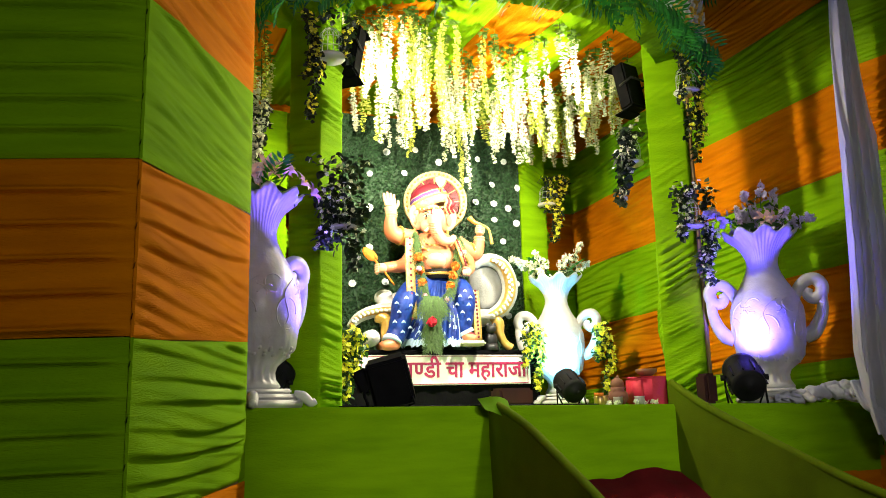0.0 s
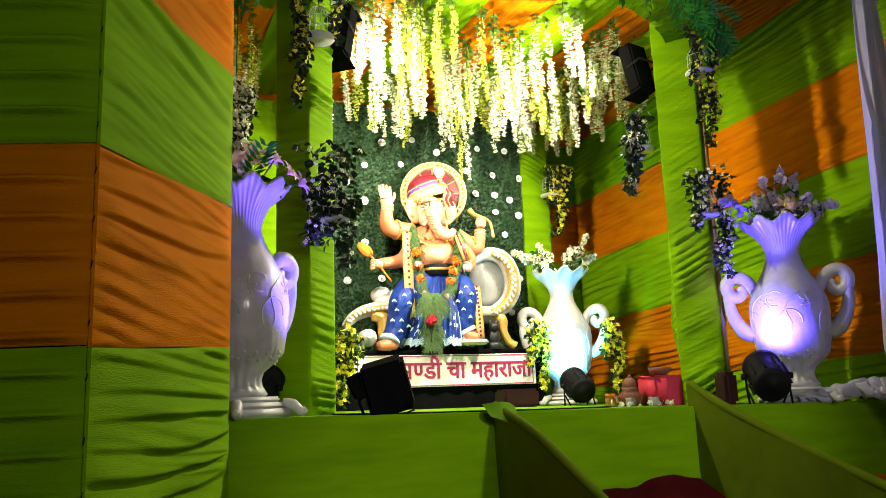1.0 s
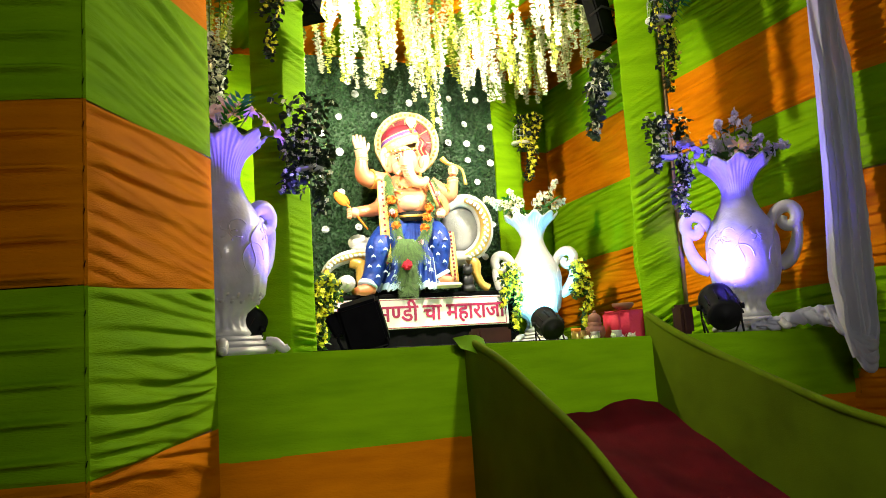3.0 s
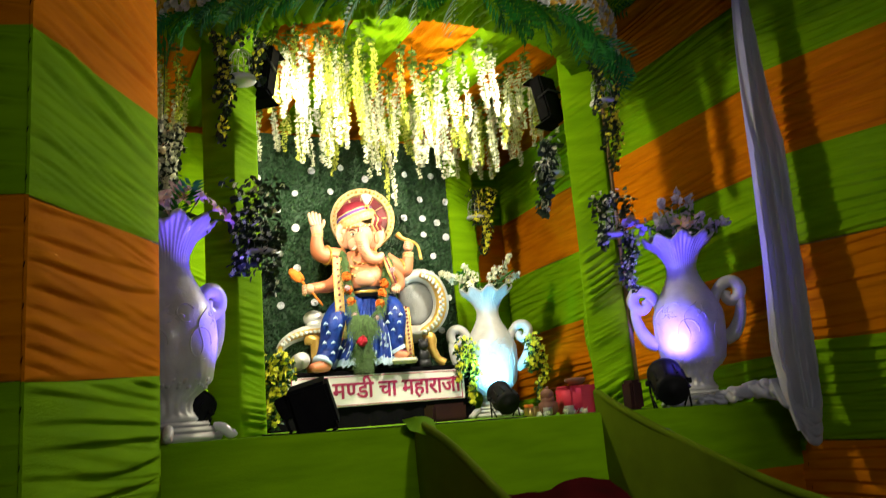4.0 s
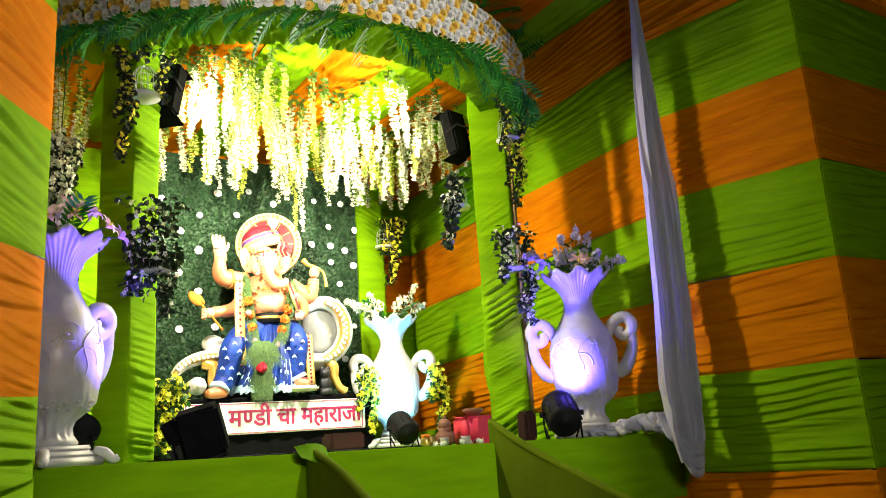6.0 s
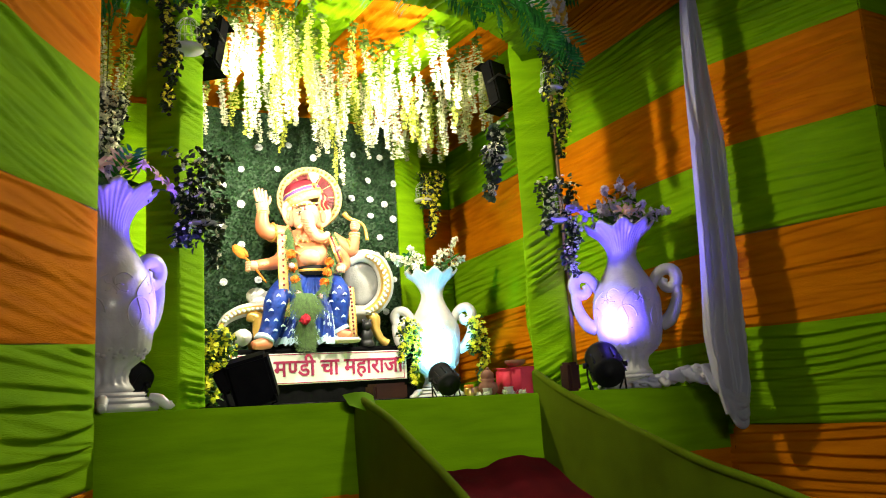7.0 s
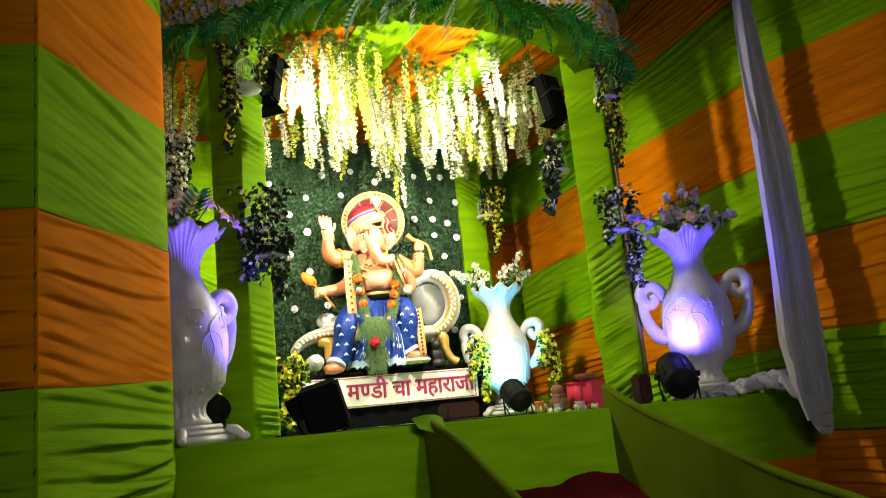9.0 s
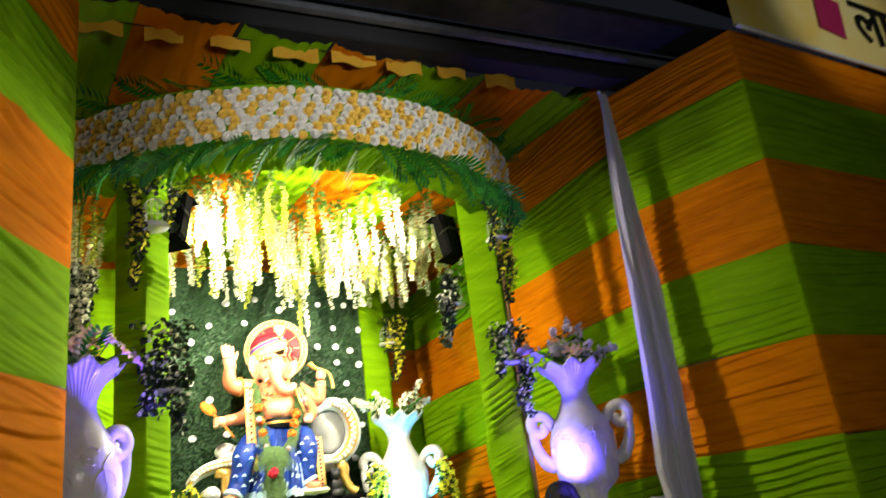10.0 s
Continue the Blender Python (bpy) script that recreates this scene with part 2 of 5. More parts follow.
GREY_PAD = material("grey_upholstery", (0.30, 0.31, 0.32), (0.20, 0.21, 0.22), 0.6, scale=6, bump=0.3)
SIGN_WHITE = material("sign_white", (0.84, 0.80, 0.82), (0.78, 0.74, 0.77), 0.5, scale=3)
SIGN_RED = material("sign_red", (0.42, 0.02, 0.11), (0.36, 0.015, 0.09), 0.5)
BANNER = material("banner_print", (0.86, 0.80, 0.40), (0.84, 0.56, 0.05), 0.5, scale=1.2)
FLAG = material("flag_cloth", (0.80, 0.48, 0.04), (0.72, 0.36, 0.02), 0.8, scale=5, through_light=0.4)
CASE = material("dark_maroon_case", (0.035, 0.008, 0.008), (0.02, 0.006, 0.006), 0.6, gloss=0.2)
CLAY = material("terracotta", (0.20, 0.075, 0.04), (0.13, 0.045, 0.025), 0.7)
BRASS = material("brass", (0.60, 0.40, 0.14), (0.45, 0.28, 0.08), 0.3, 0.9)
JAR = material("jar_white", (0.42, 0.38, 0.36), rough=0.3)
PINK_CLOTH = material("pink_red_cloth", (0.62, 0.02, 0.06), (0.50, 0.012, 0.04), 0.7, scale=6, bump=0.3)
FLOOR = material("dusty_carpet", (0.16, 0.03, 0.028), (0.10, 0.025, 0.022), 0.95, scale=4, bump=0.5, bump_scale=90)
HALL = material("hall_cloth", (0.18, 0.14, 0.06), (0.13, 0.10, 0.05), 0.8, scale=2)


def zs(x):
    """Height of the stage boards, which fall a little to one side."""
    return 1.478 - 0.016 * (x - 0.6)


# ---- draped walls ----
BAND = 0.67


def pleat(ph):
    """Profile of one gathered fold: a bulge with a tight crease below it."""
    t = ph % 1.0
    return t / 0.2 if t < 0.2 else ((1 - t) / 0.8) ** 0.75


def drape(u, v, seed, slant, even, pitch=0.072, full=0.5):
    """How far gathered cloth stands off, u metres along and v metres up."""
    w = v + slant * u
    bend = 1.3 * noise.noise(Vector((u * 0.45, w * 2.2, seed))) + 0.6 * noise.noise(Vector((u * 1.3, w * 6.0, seed + 3)))
    if even:
        s = math.sin(w * 2 * math.pi / 0.125 + 1.4 * noise.noise(Vector((u * 0.5, v * 1.5, seed))))
        fine = pleat(w / 0.05 + bend) * max(0.0, noise.noise(Vector((u * 0.8, w * 7.0, seed + 8))))
        return max(0.0, 0.010 + 0.014 * fine + even * max(0.0, s) ** 5)
    a1 = min(1.0, max(0.03, full + 1.4 * noise.noise(Vector((u * 0.7, w * 5.0, seed + 8)))))
    a2 = min(1.0, max(0.0, 0.7 * full + 1.3 * noise.noise(Vector((u * 1.0, w * 9.0, seed + 21)))))
    return 0.036 * a1 * pleat(w / pitch + bend) + 0.014 * a2 * pleat((w + 0.10 * u) / (0.55 * pitch) + 1.7 * bend)


def draped_wall(name, p, q, z0, z1, phase, label, slope=0.0, slant=0.0, even=0.0, seed=1.0, first=0, seam=0, thick=0.06, step=0.04, pitch=0.072, full=0.5):
    """A wall of gathered cloth bands from p to q (plan), seen from its right-hand side when going p to q... bands of BAND metres, boundaries at phase + k * BAND."""
    p, q = Vector((*p, 0)), Vector((*q, 0))
    run = (q - p).length
    along = (q - p).normalized()
    out = Vector((along.y, -along.x, 0))
    wall = thing(name, (p.x, p.y, 0), label, "wall", kind="structure")
    g = Geo()
    c = (p + q) / 2 - out * (thick / 2 + 0.03) - p
    g.box((c.x, c.y, (z0 + z1) / 2), (run, thick, z1 - z0), Matrix.Rotation(math.atan2(along.y, along.x), 3, "Z"))
    part("backing", g, WOOD, wall, "wooden wall frame behind the cloth", smooth=False)
    k = math.floor((z0 - phase) / BAND)
    while phase + k * BAND < z1:
        a, b = max(z0, phase + k * BAND), min(z1, phase + (k + 1) * BAND)
        if b - a > 0.02:
            nu, nv = max(2, int(run / step)), max(3, int((b - a) / 0.0065))

            def fn(i, j, a=a, b=b, k=k):
                u, v = -0.008 + i * (run + 0.016), a + j * (b - a)
                e = min(1.0, min(j, 1 - j) * (b - a) / 0.02, max(0.0, min(u, run - u)) / 0.09)
                sag = 0.012 * noise.noise(Vector((u * 1.3, k * 3.1, seed)))
                d = drape(u, v, seed + 5.3 * k, slant, even, pitch, full) * e
                pos = along * u + out * d
                return (pos.x, pos.y, v + slope * u + sag)
            orange = (k + first) % 2
            part("cloth_band", Geo().sheet(nu, nv, fn), ORANGE if orange else GREEN, wall, "gathered orange cloth band" if orange else "gathered green cloth band")
        k += 1
    if seam:
        s = Geo()
        at = along * run + out * 0.012 if seam > 0 else out * 0.012
        z = z0 + 0.1
        while z < z1 - 0.1:
            s.tube([(at.x, at.y, z + slope * run * (seam > 0)), (at.x + 0.004, at.y, z + 0.022 + slope * run * (seam > 0))], 0.0016, 5)
            z += 0.15 + 0.12 * abs(noise.noise(Vector((z * 3, seed, 0))))
        part("seam_stitches", s, BLACK_CLOTH, wall, "dark stitches along the seam", kind="stuff")
    return wall


TOP = 5.25
S, K = (4.80, 3.98), (5.08, 2.76)
draped_wall("wall_entrance_side", (-2.6, 3.86), (0.03, 3.09), 0.0, TOP, 1.75, "entrance wall draped in gathered green and orange cloth", even=0.034, seed=2.1, first=1, seam=1)
draped_wall("wall_entrance_return", (0.03, 3.09), (0.59, 4.12), 0.0, TOP, 1.75, "short return wall draped in green and orange cloth", slant=0.12, pitch=0.085, full=0.44, seed=7.7, first=1, slope=0.05)
draped_wall("wall_right", (4.75, 7.7), S, 0.0, 5.05, 1.56, "stage side wall of gathered green and orange cloth", slope=0.045, slant=-0.08, seed=4.4, first=1, seam=1)
draped_wall("wall_right_front", S, K, 0.0, 4.92, 1.80, "hall wall of gathered green and orange cloth beside the stage", slant=-0.05, seed=9.2, first=1, seam=1)
draped_wall("wall_hall", K, (8.2, 2.74), 0.0, 4.92, 1.80, "hall wall of gathered green and orange cloth under a banner", seed=12.5, first=1)
draped_wall("wall_back", (0.05, 7.7), (4.75, 7.7), 0.0, 5.05, 1.56, "stage back wall of gathered green and orange cloth", seed=14.5, first=1, step=0.08)
draped_wall("wall_stage_left", (0.05, 4.2), (0.05, 7.7), 0.0, 5.05, 1.70, "stage side wall of green and orange cloth", seed=17.5, first=1, step=0.08)

g = Geo().box((1.5, 0, -0.05), (16, 16, 0.1))
solo("floor", g, FLOOR, (0, 0, 0), "dusty dark red carpet on the hall floor", "floor", kind="structure", smooth=False)
for nm, c, s in (("wall_hall_rear", (1.5, -6.0, 3.15), (14, 0.1, 6.3)), ("wall_hall_left", (-4.5, -0.8, 3.15), (0.1, 10.4, 6.3)), ("wall_hall_right", (8.3, -1.3, 3.15), (0.1, 9.5, 6.3))):
    solo(nm, Geo().box((0, 0, 0), s), HALL, c, "plain cloth wall of the hall", "wall", kind="structure", smooth=False)

# stage ceiling: bands of cloth running front to back
g = Geo()
for k in range(-3, 6):
    a, b = max(0.05, 2.30 + k * 0.68), min(4.78, 2.30 + (k + 1) * 0.68)
    if b - a < 0.02:
        continue

    def fn(i, j, a=a, b=b, k=k):
        x, y = a + i * (b - a), 4.05 + j * 3.65
        n = noise.noise(Vector((x * 9.0, y * 0.5, k * 3.0)))
        return (x, y, 5.0 - 0.03 * (1 - abs(n) * 2) ** 2 - 0.06 * math.sin(math.pi * i))
    g.sheet(36, 30, fn, 0 if k % 2 == 0 else 1)
solo("ceiling", g, [ORANGE, GREEN], (0, 0, 0), "stage ceiling of gathered orange and green cloth", "ceiling", kind="structure")


def inner_band(k):
    """One band of the pavilion's lower ceiling, hung a little slack, from the rear lintel to the curved front."""
    a, b = max(0.70, 0.62 + k * 0.50), min(4.42, 0.62 + (k + 1) * 0.50)

    def fn(i, j):
        x = a + i * (b - a)
        front = 6.06 - math.sqrt(max(0.05, 2.10 ** 2 - (x - 2.50) ** 2)) if abs(x - 2.50) < 2.08 else 5.75
        y = front + j * (7.55 - front)
        n = noise.noise(Vector((x * 11.0 + y * 1.2, y * 0.4, k * 3.0)))
        return (x, y, 4.50 - 0.025 * (1 - abs(n) * 2) ** 2 - 0.05 * math.sin(math.pi * i))
    return Geo().sheet(30, 40, fn)


g = Geo()
for k in range(8):
    band = inner_band(k)
    g.add(band.v, band.f, k % 2)
solo("ceiling_pavilion", g, [ORANGE, GREEN], (0, 0, 0), "pavilion ceiling of gathered orange and green cloth bands", "ceiling", kind="structure")
solo("ceiling_hall", Geo().box((0, 0, 0), (15, 9.8, 0.06)), ROOF, (1.6, -1.0, 6.30), "dark night-time roof of the hall", "ceiling", kind="structure", smooth=False)

# ---- stage and stairs ----
def front_y(x):
    return 4.21 - 0.036 * x


stage = thing("stage", (0, 0, 0), "raised stage with a gathered green and orange cloth skirt", "stage", kind="structure")
part("stage_boards", Geo().sheet(40, 28, lambda i, j: (0.02 + i * 4.77, front_y(0.02 + i * 4.77) + j * 3.5, zs(0.02 + i * 4.77) + 0.004 * noise.noise(Vector((i * 9, j * 9, 0))))), OLIVE, stage, "green cloth over the stage boards")


def skirt(a, b, seed):
    def fn(i, j):
        x = 0.0 + i * 4.80
        hi = zs(x) + 0.004 if b > 1 else 0.955 + 0.02 * i
        lo = (0.95 + 0.02 * i) if b > 1 else 0.0
        z = lo + j * (hi - lo)
        fold = 0.010 * noise.noise(Vector((x * 2.2, z * 2.5, seed))) + 0.004 * noise.noise(Vector((x * 9, z * 4, seed)))
        lip = 0.012 * max(0, 1 - (hi - z) / 0.02) if b > 1 else 0
        return (x, front_y(x) - 0.012 + fold + lip, z)
    return Geo().sheet(120, 24, fn)


part("cloth_band", skirt(0.95, 2, 3.0), GREEN, stage, "smooth green cloth skirt")
part("cloth_band", skirt(0.0, 0.95, 6.0), ORANGE, stage, "smooth orange cloth skirt")


def partition(name, pts, x, lean, label):
    """A cloth-covered ramp side, its top edge falling in a curve from the stage."""
    top = smooth_path([(0, y, z) for y, z in pts], 8)
    g = Geo()
    n, m, t = len(top), 14, 0.05

    def side(s):
        def fn(i, j):
            p = top[min(n - 1, round(i * (n - 1)))]
            w = 0.012 * noise.noise(Vector((p.y * 2.0, j * 3.0, x + s)))
            return (s * t / 2 * (1 - 0.3 * j) + w + lean * (1 - j), p.y, max(0.0, j * p.z))
        return fn
    g.sheet(n - 1, m, side(-1)).sheet(n - 1, m, side(1))
    th = thing(name, (x, 0, 0), label, "partition", group="ramp partitions")
    part("cloth_cover", g, PARTITION_CLOTH, th)
    part("top_rail", Geo().tube([(0, p.y, max(0.02, p.z)) for p in top], 0.024, 10), PARTITION_CLOTH, th, "cloth-wrapped top rail")
    return th


pl = partition("partition", [(4.15, 1.49), (3.76, 1.375), (3.47, 1.25), (3.01, 1.025), (2.69, 0.81), (2.1, 0.42), (1.6, 0.10)], 1.955, 0.02, "olive green cloth-covered ramp partition beside the stairs")
part("cloth_flap", Geo().sheet(10, 10, lambda i, j: (-0.09 + 0.19 * i, 4.12 - 0.10 * j - 0.06 * math.sin(math.pi * i), 1.50 - 0.02 * i - 0.12 * j * (0.5 + i) + 0.02 * math.sin(3 * i))), OLIVE, pl, "loose cloth flap at the top")
partition("partition", [(4.13, 1.57), (3.82, 1.425), (3.31, 1.235), (2.8, 1.065), (2.4, 0.97), (1.9, 0.82), (1.4, 0.66)], 3.20, 0.03, "taller olive green cloth-covered ramp partition beside the stairs")

stairs = thing("ramp", (2.58, 0, 0), "ramp to the stage under a loose dark red carpet", "ramp", kind="structure")


def carpet(i, j):
    x, y = -0.61 + 1.22 * i, 1.55 + 2.60 * j
    z = 1.04 - 0.42 * (4.15 - y)
    w = 0.03 * noise.noise(Vector((x * 2.5, y * 2.5, 1.0))) + 0.012 * noise.noise(Vector((x * 9, y * 8, 4.0)))
    lift = 0.13 * max(0.0, noise.noise(Vector((x * 3.4, 0.7, 2.0)))) * max(0.0, (j - 0.86) / 0.14)
    return (x, y, max(0.004, z + w + lift))


part("carpet", Geo().sheet(60, 110, carpet), RED_CLOTH, stairs, "rumpled dark red carpet")
part("ramp_frame", Geo().add([(-0.6, 1.88, 0.0), (0.6, 1.88, 0.0), (0.6, 4.14, 0.93), (-0.6, 4.14, 0.93), (-0.6, 4.14, 0.0), (0.6, 4.14, 0.0)], [(0, 1, 2, 3), (3, 2, 5, 4), (0, 3, 4), (1, 5, 2), (0, 4, 5, 1)]), WOOD, stairs, "wooden ramp frame", smooth=False)

# ---- pavilion: posts, lintels, curved canopy ----
def wrapped_post(w, d, h, seed, slant, fullness):
    """A square post wrapped in gathered cloth; local base at the origin."""
    corners = [(-w / 2, -d / 2), (w / 2, -d / 2), (w / 2, d / 2), (-w / 2, d / 2), (-w / 2, -d / 2)]

    def fn(i, j):
        k = min(3, int(i * 4))
        t = i * 4 - k
        (ax, ay), (bx, by) = corners[k], corners[k + 1]
        run = math.hypot(bx - ax, by - ay)
        nx, ny = (by - ay) / run, -(bx - ax) / run
        u, v = (t - 0.5) * run, j * h
        n2 = noise.noise(Vector((v * 0.8, seed * 3 + k, 0.5)))
        keep = min(1.0, max(0.15, n2 * 3 + fullness))
        e = min(1.0, 6 * min(t, 1 - t))
        dd = max(0.0, drape(u, v, seed + 1.7 * k, slant, 0.0, 0.055)) * 1.5 * keep * e
        return (ax + (bx - ax) * t + nx * dd, ay + (by - ay) * t + ny * dd, v)
    return Geo().sheet(64, int(h / 0.009), fn)


def post(place, w, d, h, seed, turn, slant, label, fullness=0.9):
    p = thing("canopy_post", place, label, "post", group="canopy posts", turn=turn)
    part("cloth_wrap", wrapped_post(w, d, h, seed, slant, fullness), GREEN, p)
    part("core", Geo().box((0, 0, h / 2), (w - 0.03, d - 0.03, h - 0.01)), WOOD, p, "bare wooden core", smooth=False)
    return p


post((1.134, 4.976, zs(1.10)), 0.245, 0.245, 2.72, 1.3, -50, 0.12, "square canopy post wrapped in smooth green cloth", 0.25)
fr = post((3.875, 4.81, zs(3.80)), 0.28, 0.28, 2.86, 4.3, -39.7, -0.55, "canopy post wrapped in gathered green cloth with a bare wooden edge")
part("wooden_edge", Geo().box((0.165, -0.09, 1.32), (0.03, 0.08, 2.62), bevel=0.004), WOOD, fr, "bare wooden batten")
post((3.95, 7.22, zs(3.95)), 0.30, 0.14, 2.75, 6.3, 0, 0.5, "rear canopy post wrapped in gathered green cloth")
post((1.20, 7.22, zs(1.2)), 0.30, 0.14, 2.75, 8.3, 0, 0.5, "rear canopy post wrapped in green cloth")

CX, CY, CR, CZ, CH = 2.50, 6.06, 2.17, 4.10, 0.38
A0, A1 = radians(211), radians(316.5)


def on_ring(s, r, z):
    a = A0 + s * (A1 - A0)
    return Vector((CX + r * math.cos(a), CY + r * math.sin(a), z))


canopy = thing("canopy", (0, 0, 0), "curved canopy covered with white and yellow roses and ferns", "canopy")
# the 1.16 carries the edge on unseen behind the post, blocking flood light
g = Geo()
prof = ((CR, CZ), (CR, CZ + CH + 0.03), (CR - 0.10, CZ + CH + 0.03), (CR - 0.10, CZ), (CR, CZ))
for (r0, z0), (r1, z1) in zip(prof, prof[1:]):
    g.sheet(80, 4, lambda i, j, r0=r0, z0=z0, r1=r1, z1=z1: on_ring(1.16 * i, r0 + (r1 - r0) * j, z0 + (z1 - z0) * j))
part("fascia", g, OLIVE, canopy, "curved green fascia", smooth=False)


def soffit(i, j):
    p = on_ring(1.16 * i, CR - 0.04 - 0.30 * j, CZ + 0.01 - 0.05 * j)
    n = noise.noise(Vector((i * 44 + j * 1.5, j * 1.2, 3.0)))
    p.z -= 0.030 - 0.030 * max(0.0, 1 - abs(n) * 6)
    return p


part("soffit", Geo().sheet(540, 8, soffit), GREEN, canopy, "gathered green cloth under the canopy edge")


# added sheet: keeps the floods from lighting the ceiling strip in front
part("flood_shield", Geo().sheet(90, 4, lambda i, j: on_ring(i, CR - 0.02 - 0.50 * j, CZ + CH - 0.03 + 0.02 * j)), GREEN, canopy, "added green cloth sheet shielding the outer ceiling from the flood lights")


def inner_valance(i, j):
    p = on_ring(1.16 * i, CR - 0.34, CZ - 0.04 + 0.30 * j)
    n = noise.noise(Vector((i * 30, j * 2, 5.0)))
    return p + Vector((0, 0.02 * n, 0))


part("valance", Geo().sheet(120, 6, inner_valance), GREEN, canopy, "green cloth inside the canopy edge")
part("lintel", Geo().box((2.58, 7.22, 4.12), (2.8, 0.14, 0.20), bevel=0.02), GREEN, canopy, "cloth-wrapped rear lintel")


def rose_mesh(name, mat):
    """A foam rose: overlapping cupped petals round a closed bud, all joined at the base."""
    v, f = [(0, 0, 0)], []
    for ring, (n, r, h, lift) in enumerate(((6, 0.036, 0.010, 0.004), (5, 0.027, 0.022, 0.006), (4, 0.017, 0.031, 0.008))):
        for k in range(n):
            a, w, i = 2 * math.pi * (k + 0.5 * ring) / n, 1.35 * math.pi / n, len(v)
            for da, rr, hh in ((-w, 0.80, 0.75), (-w * 0.45, 1.0, 1.0), (w * 0.45, 1.03, 0.95), (w, 0.86, 0.70)):
                v.append((rr * r * math.cos(a + da), rr * r * math.sin(a + da), h * hh + lift))
            f += [(0, i, i + 1), (0, i + 1, i + 2), (0, i + 2, i + 3)]
    i = len(v)
    for k in range(6):
        a = math.pi * k / 3
        v.append((0.011 * math.cos(a), 0.011 * math.sin(a), 0.030))
    v.append((0, 0, 0.038))
    for k in range(6):
        f += [(0, i + k, i + (k + 1) % 6), (i + k, i + 6, i + (k + 1) % 6)]
    return Geo().add(v, f).mesh(name, mat)


ROSES = [rose_mesh("rose", ROSE_WHITE), rose_mesh("rose", ROSE_YELLOW)]


def facing(d, spin=0.0, size=1.0):
    q = Vector(d).to_track_quat("Z", "Y").to_matrix().to_4x4()
    return q @ Matrix.Rotation(spin, 4, "Z") @ Matrix.Scale(size, 4)


rng = random.Random(5)


# ---- flowers, ferns and ivy ----
def frond(length, pairs, width, droop, mat_slot=0, broad=0.016):
    """A fern leaf along +x that droops, with pairs of pointed leaflets folded along their ribs."""
    g = Geo()
    mid = [Vector((length * t, 0, -droop * length * t * t)) for t in np.linspace(0, 1, 9).tolist()]
    g.tube(mid, lerp_list([0.004, 0.001], 9), 4, mat_slot)
    for k in range(pairs):
        t = 0.06 + 0.92 * k / (pairs - 1)
        base = Vector((length * t, 0, -droop * length * t * t))
        w = width * math.sin(math.pi * (0.15 + 0.85 * (1 - t) ** 0.8)) + 0.02
        for s in (-1, 1):
            tip = base + Vector((0.75 * w, s * w, -0.3 * w))
            half = Vector((broad, -s * 0.5 * broad, 0))
            m1 = base * 0.55 + tip * 0.45 + Vector((0, 0, 0.012))
            g.add([base, m1 - half * 0.7, tip, m1 + half * 0.7, m1 - Vector((0, 0, 0.006))], [(0, 1, 4), (1, 2, 4), (2, 3, 4), (3, 0, 4)], mat_slot)
    return g


FRONDS = [frond(0.40, 10, 0.105, d, broad=0.021).mesh("fern_leaf", FERN) for d in (0.15, 0.35, 0.6)]


def leaf_shape(size, fold=0.2):
    """An ivy leaf: pointed, folded along its middle rib."""
    s = size
    pts = [(0, 0, 0), (0.35 * s, 0.42 * s, fold * s * 0.5), (0.75 * s, 0.26 * s, fold * s * 0.3), (s, 0, -0.05 * s), (0.75 * s, -0.26 * s, fold * s * 0.3), (0.35 * s, -0.42 * s, fold * s * 0.5), (0.45 * s, 0, 0)]
    return pts, [(0, 6, 1), (1, 6, 2), (2, 6, 3), (3, 6, 4), (4, 6, 5), (5, 6, 0)]


def scatter_leaf(g, p, size, rnd, slot=0, down=0.5):
    pts, fs = leaf_shape(size)
    m = Euler((rnd.uniform(-0.9, 0.9), rnd.uniform(-0.2, 1.1) * down * 2, rnd.uniform(0, 6.28))).to_matrix()
    g.add([Vector(p) + m @ Vector(q) for q in pts], fs, slot)


def scatter_blossom(g, p, size, rnd, slot=0, petals=4):
    m = Euler((rnd.uniform(-1.6, 1.6), rnd.uniform(-1.6, 1.6), rnd.uniform(0, 6.28))).to_matrix()
    for k in range(petals):
        a, w = 2 * math.pi * k / petals, math.pi / petals * 0.9
        q = [(0, 0, 0), (0.7 * math.cos(a - w), 0.7 * math.sin(a - w), 0.25), (1.0 * math.cos(a), 1.0 * math.sin(a), 0.15), (0.7 * math.cos(a + w), 0.7 * math.sin(a + w), 0.25)]
        g.add([Vector(p) + m @ (Vector(c) * size) for c in q], [(0, 1, 2, 3)], slot)


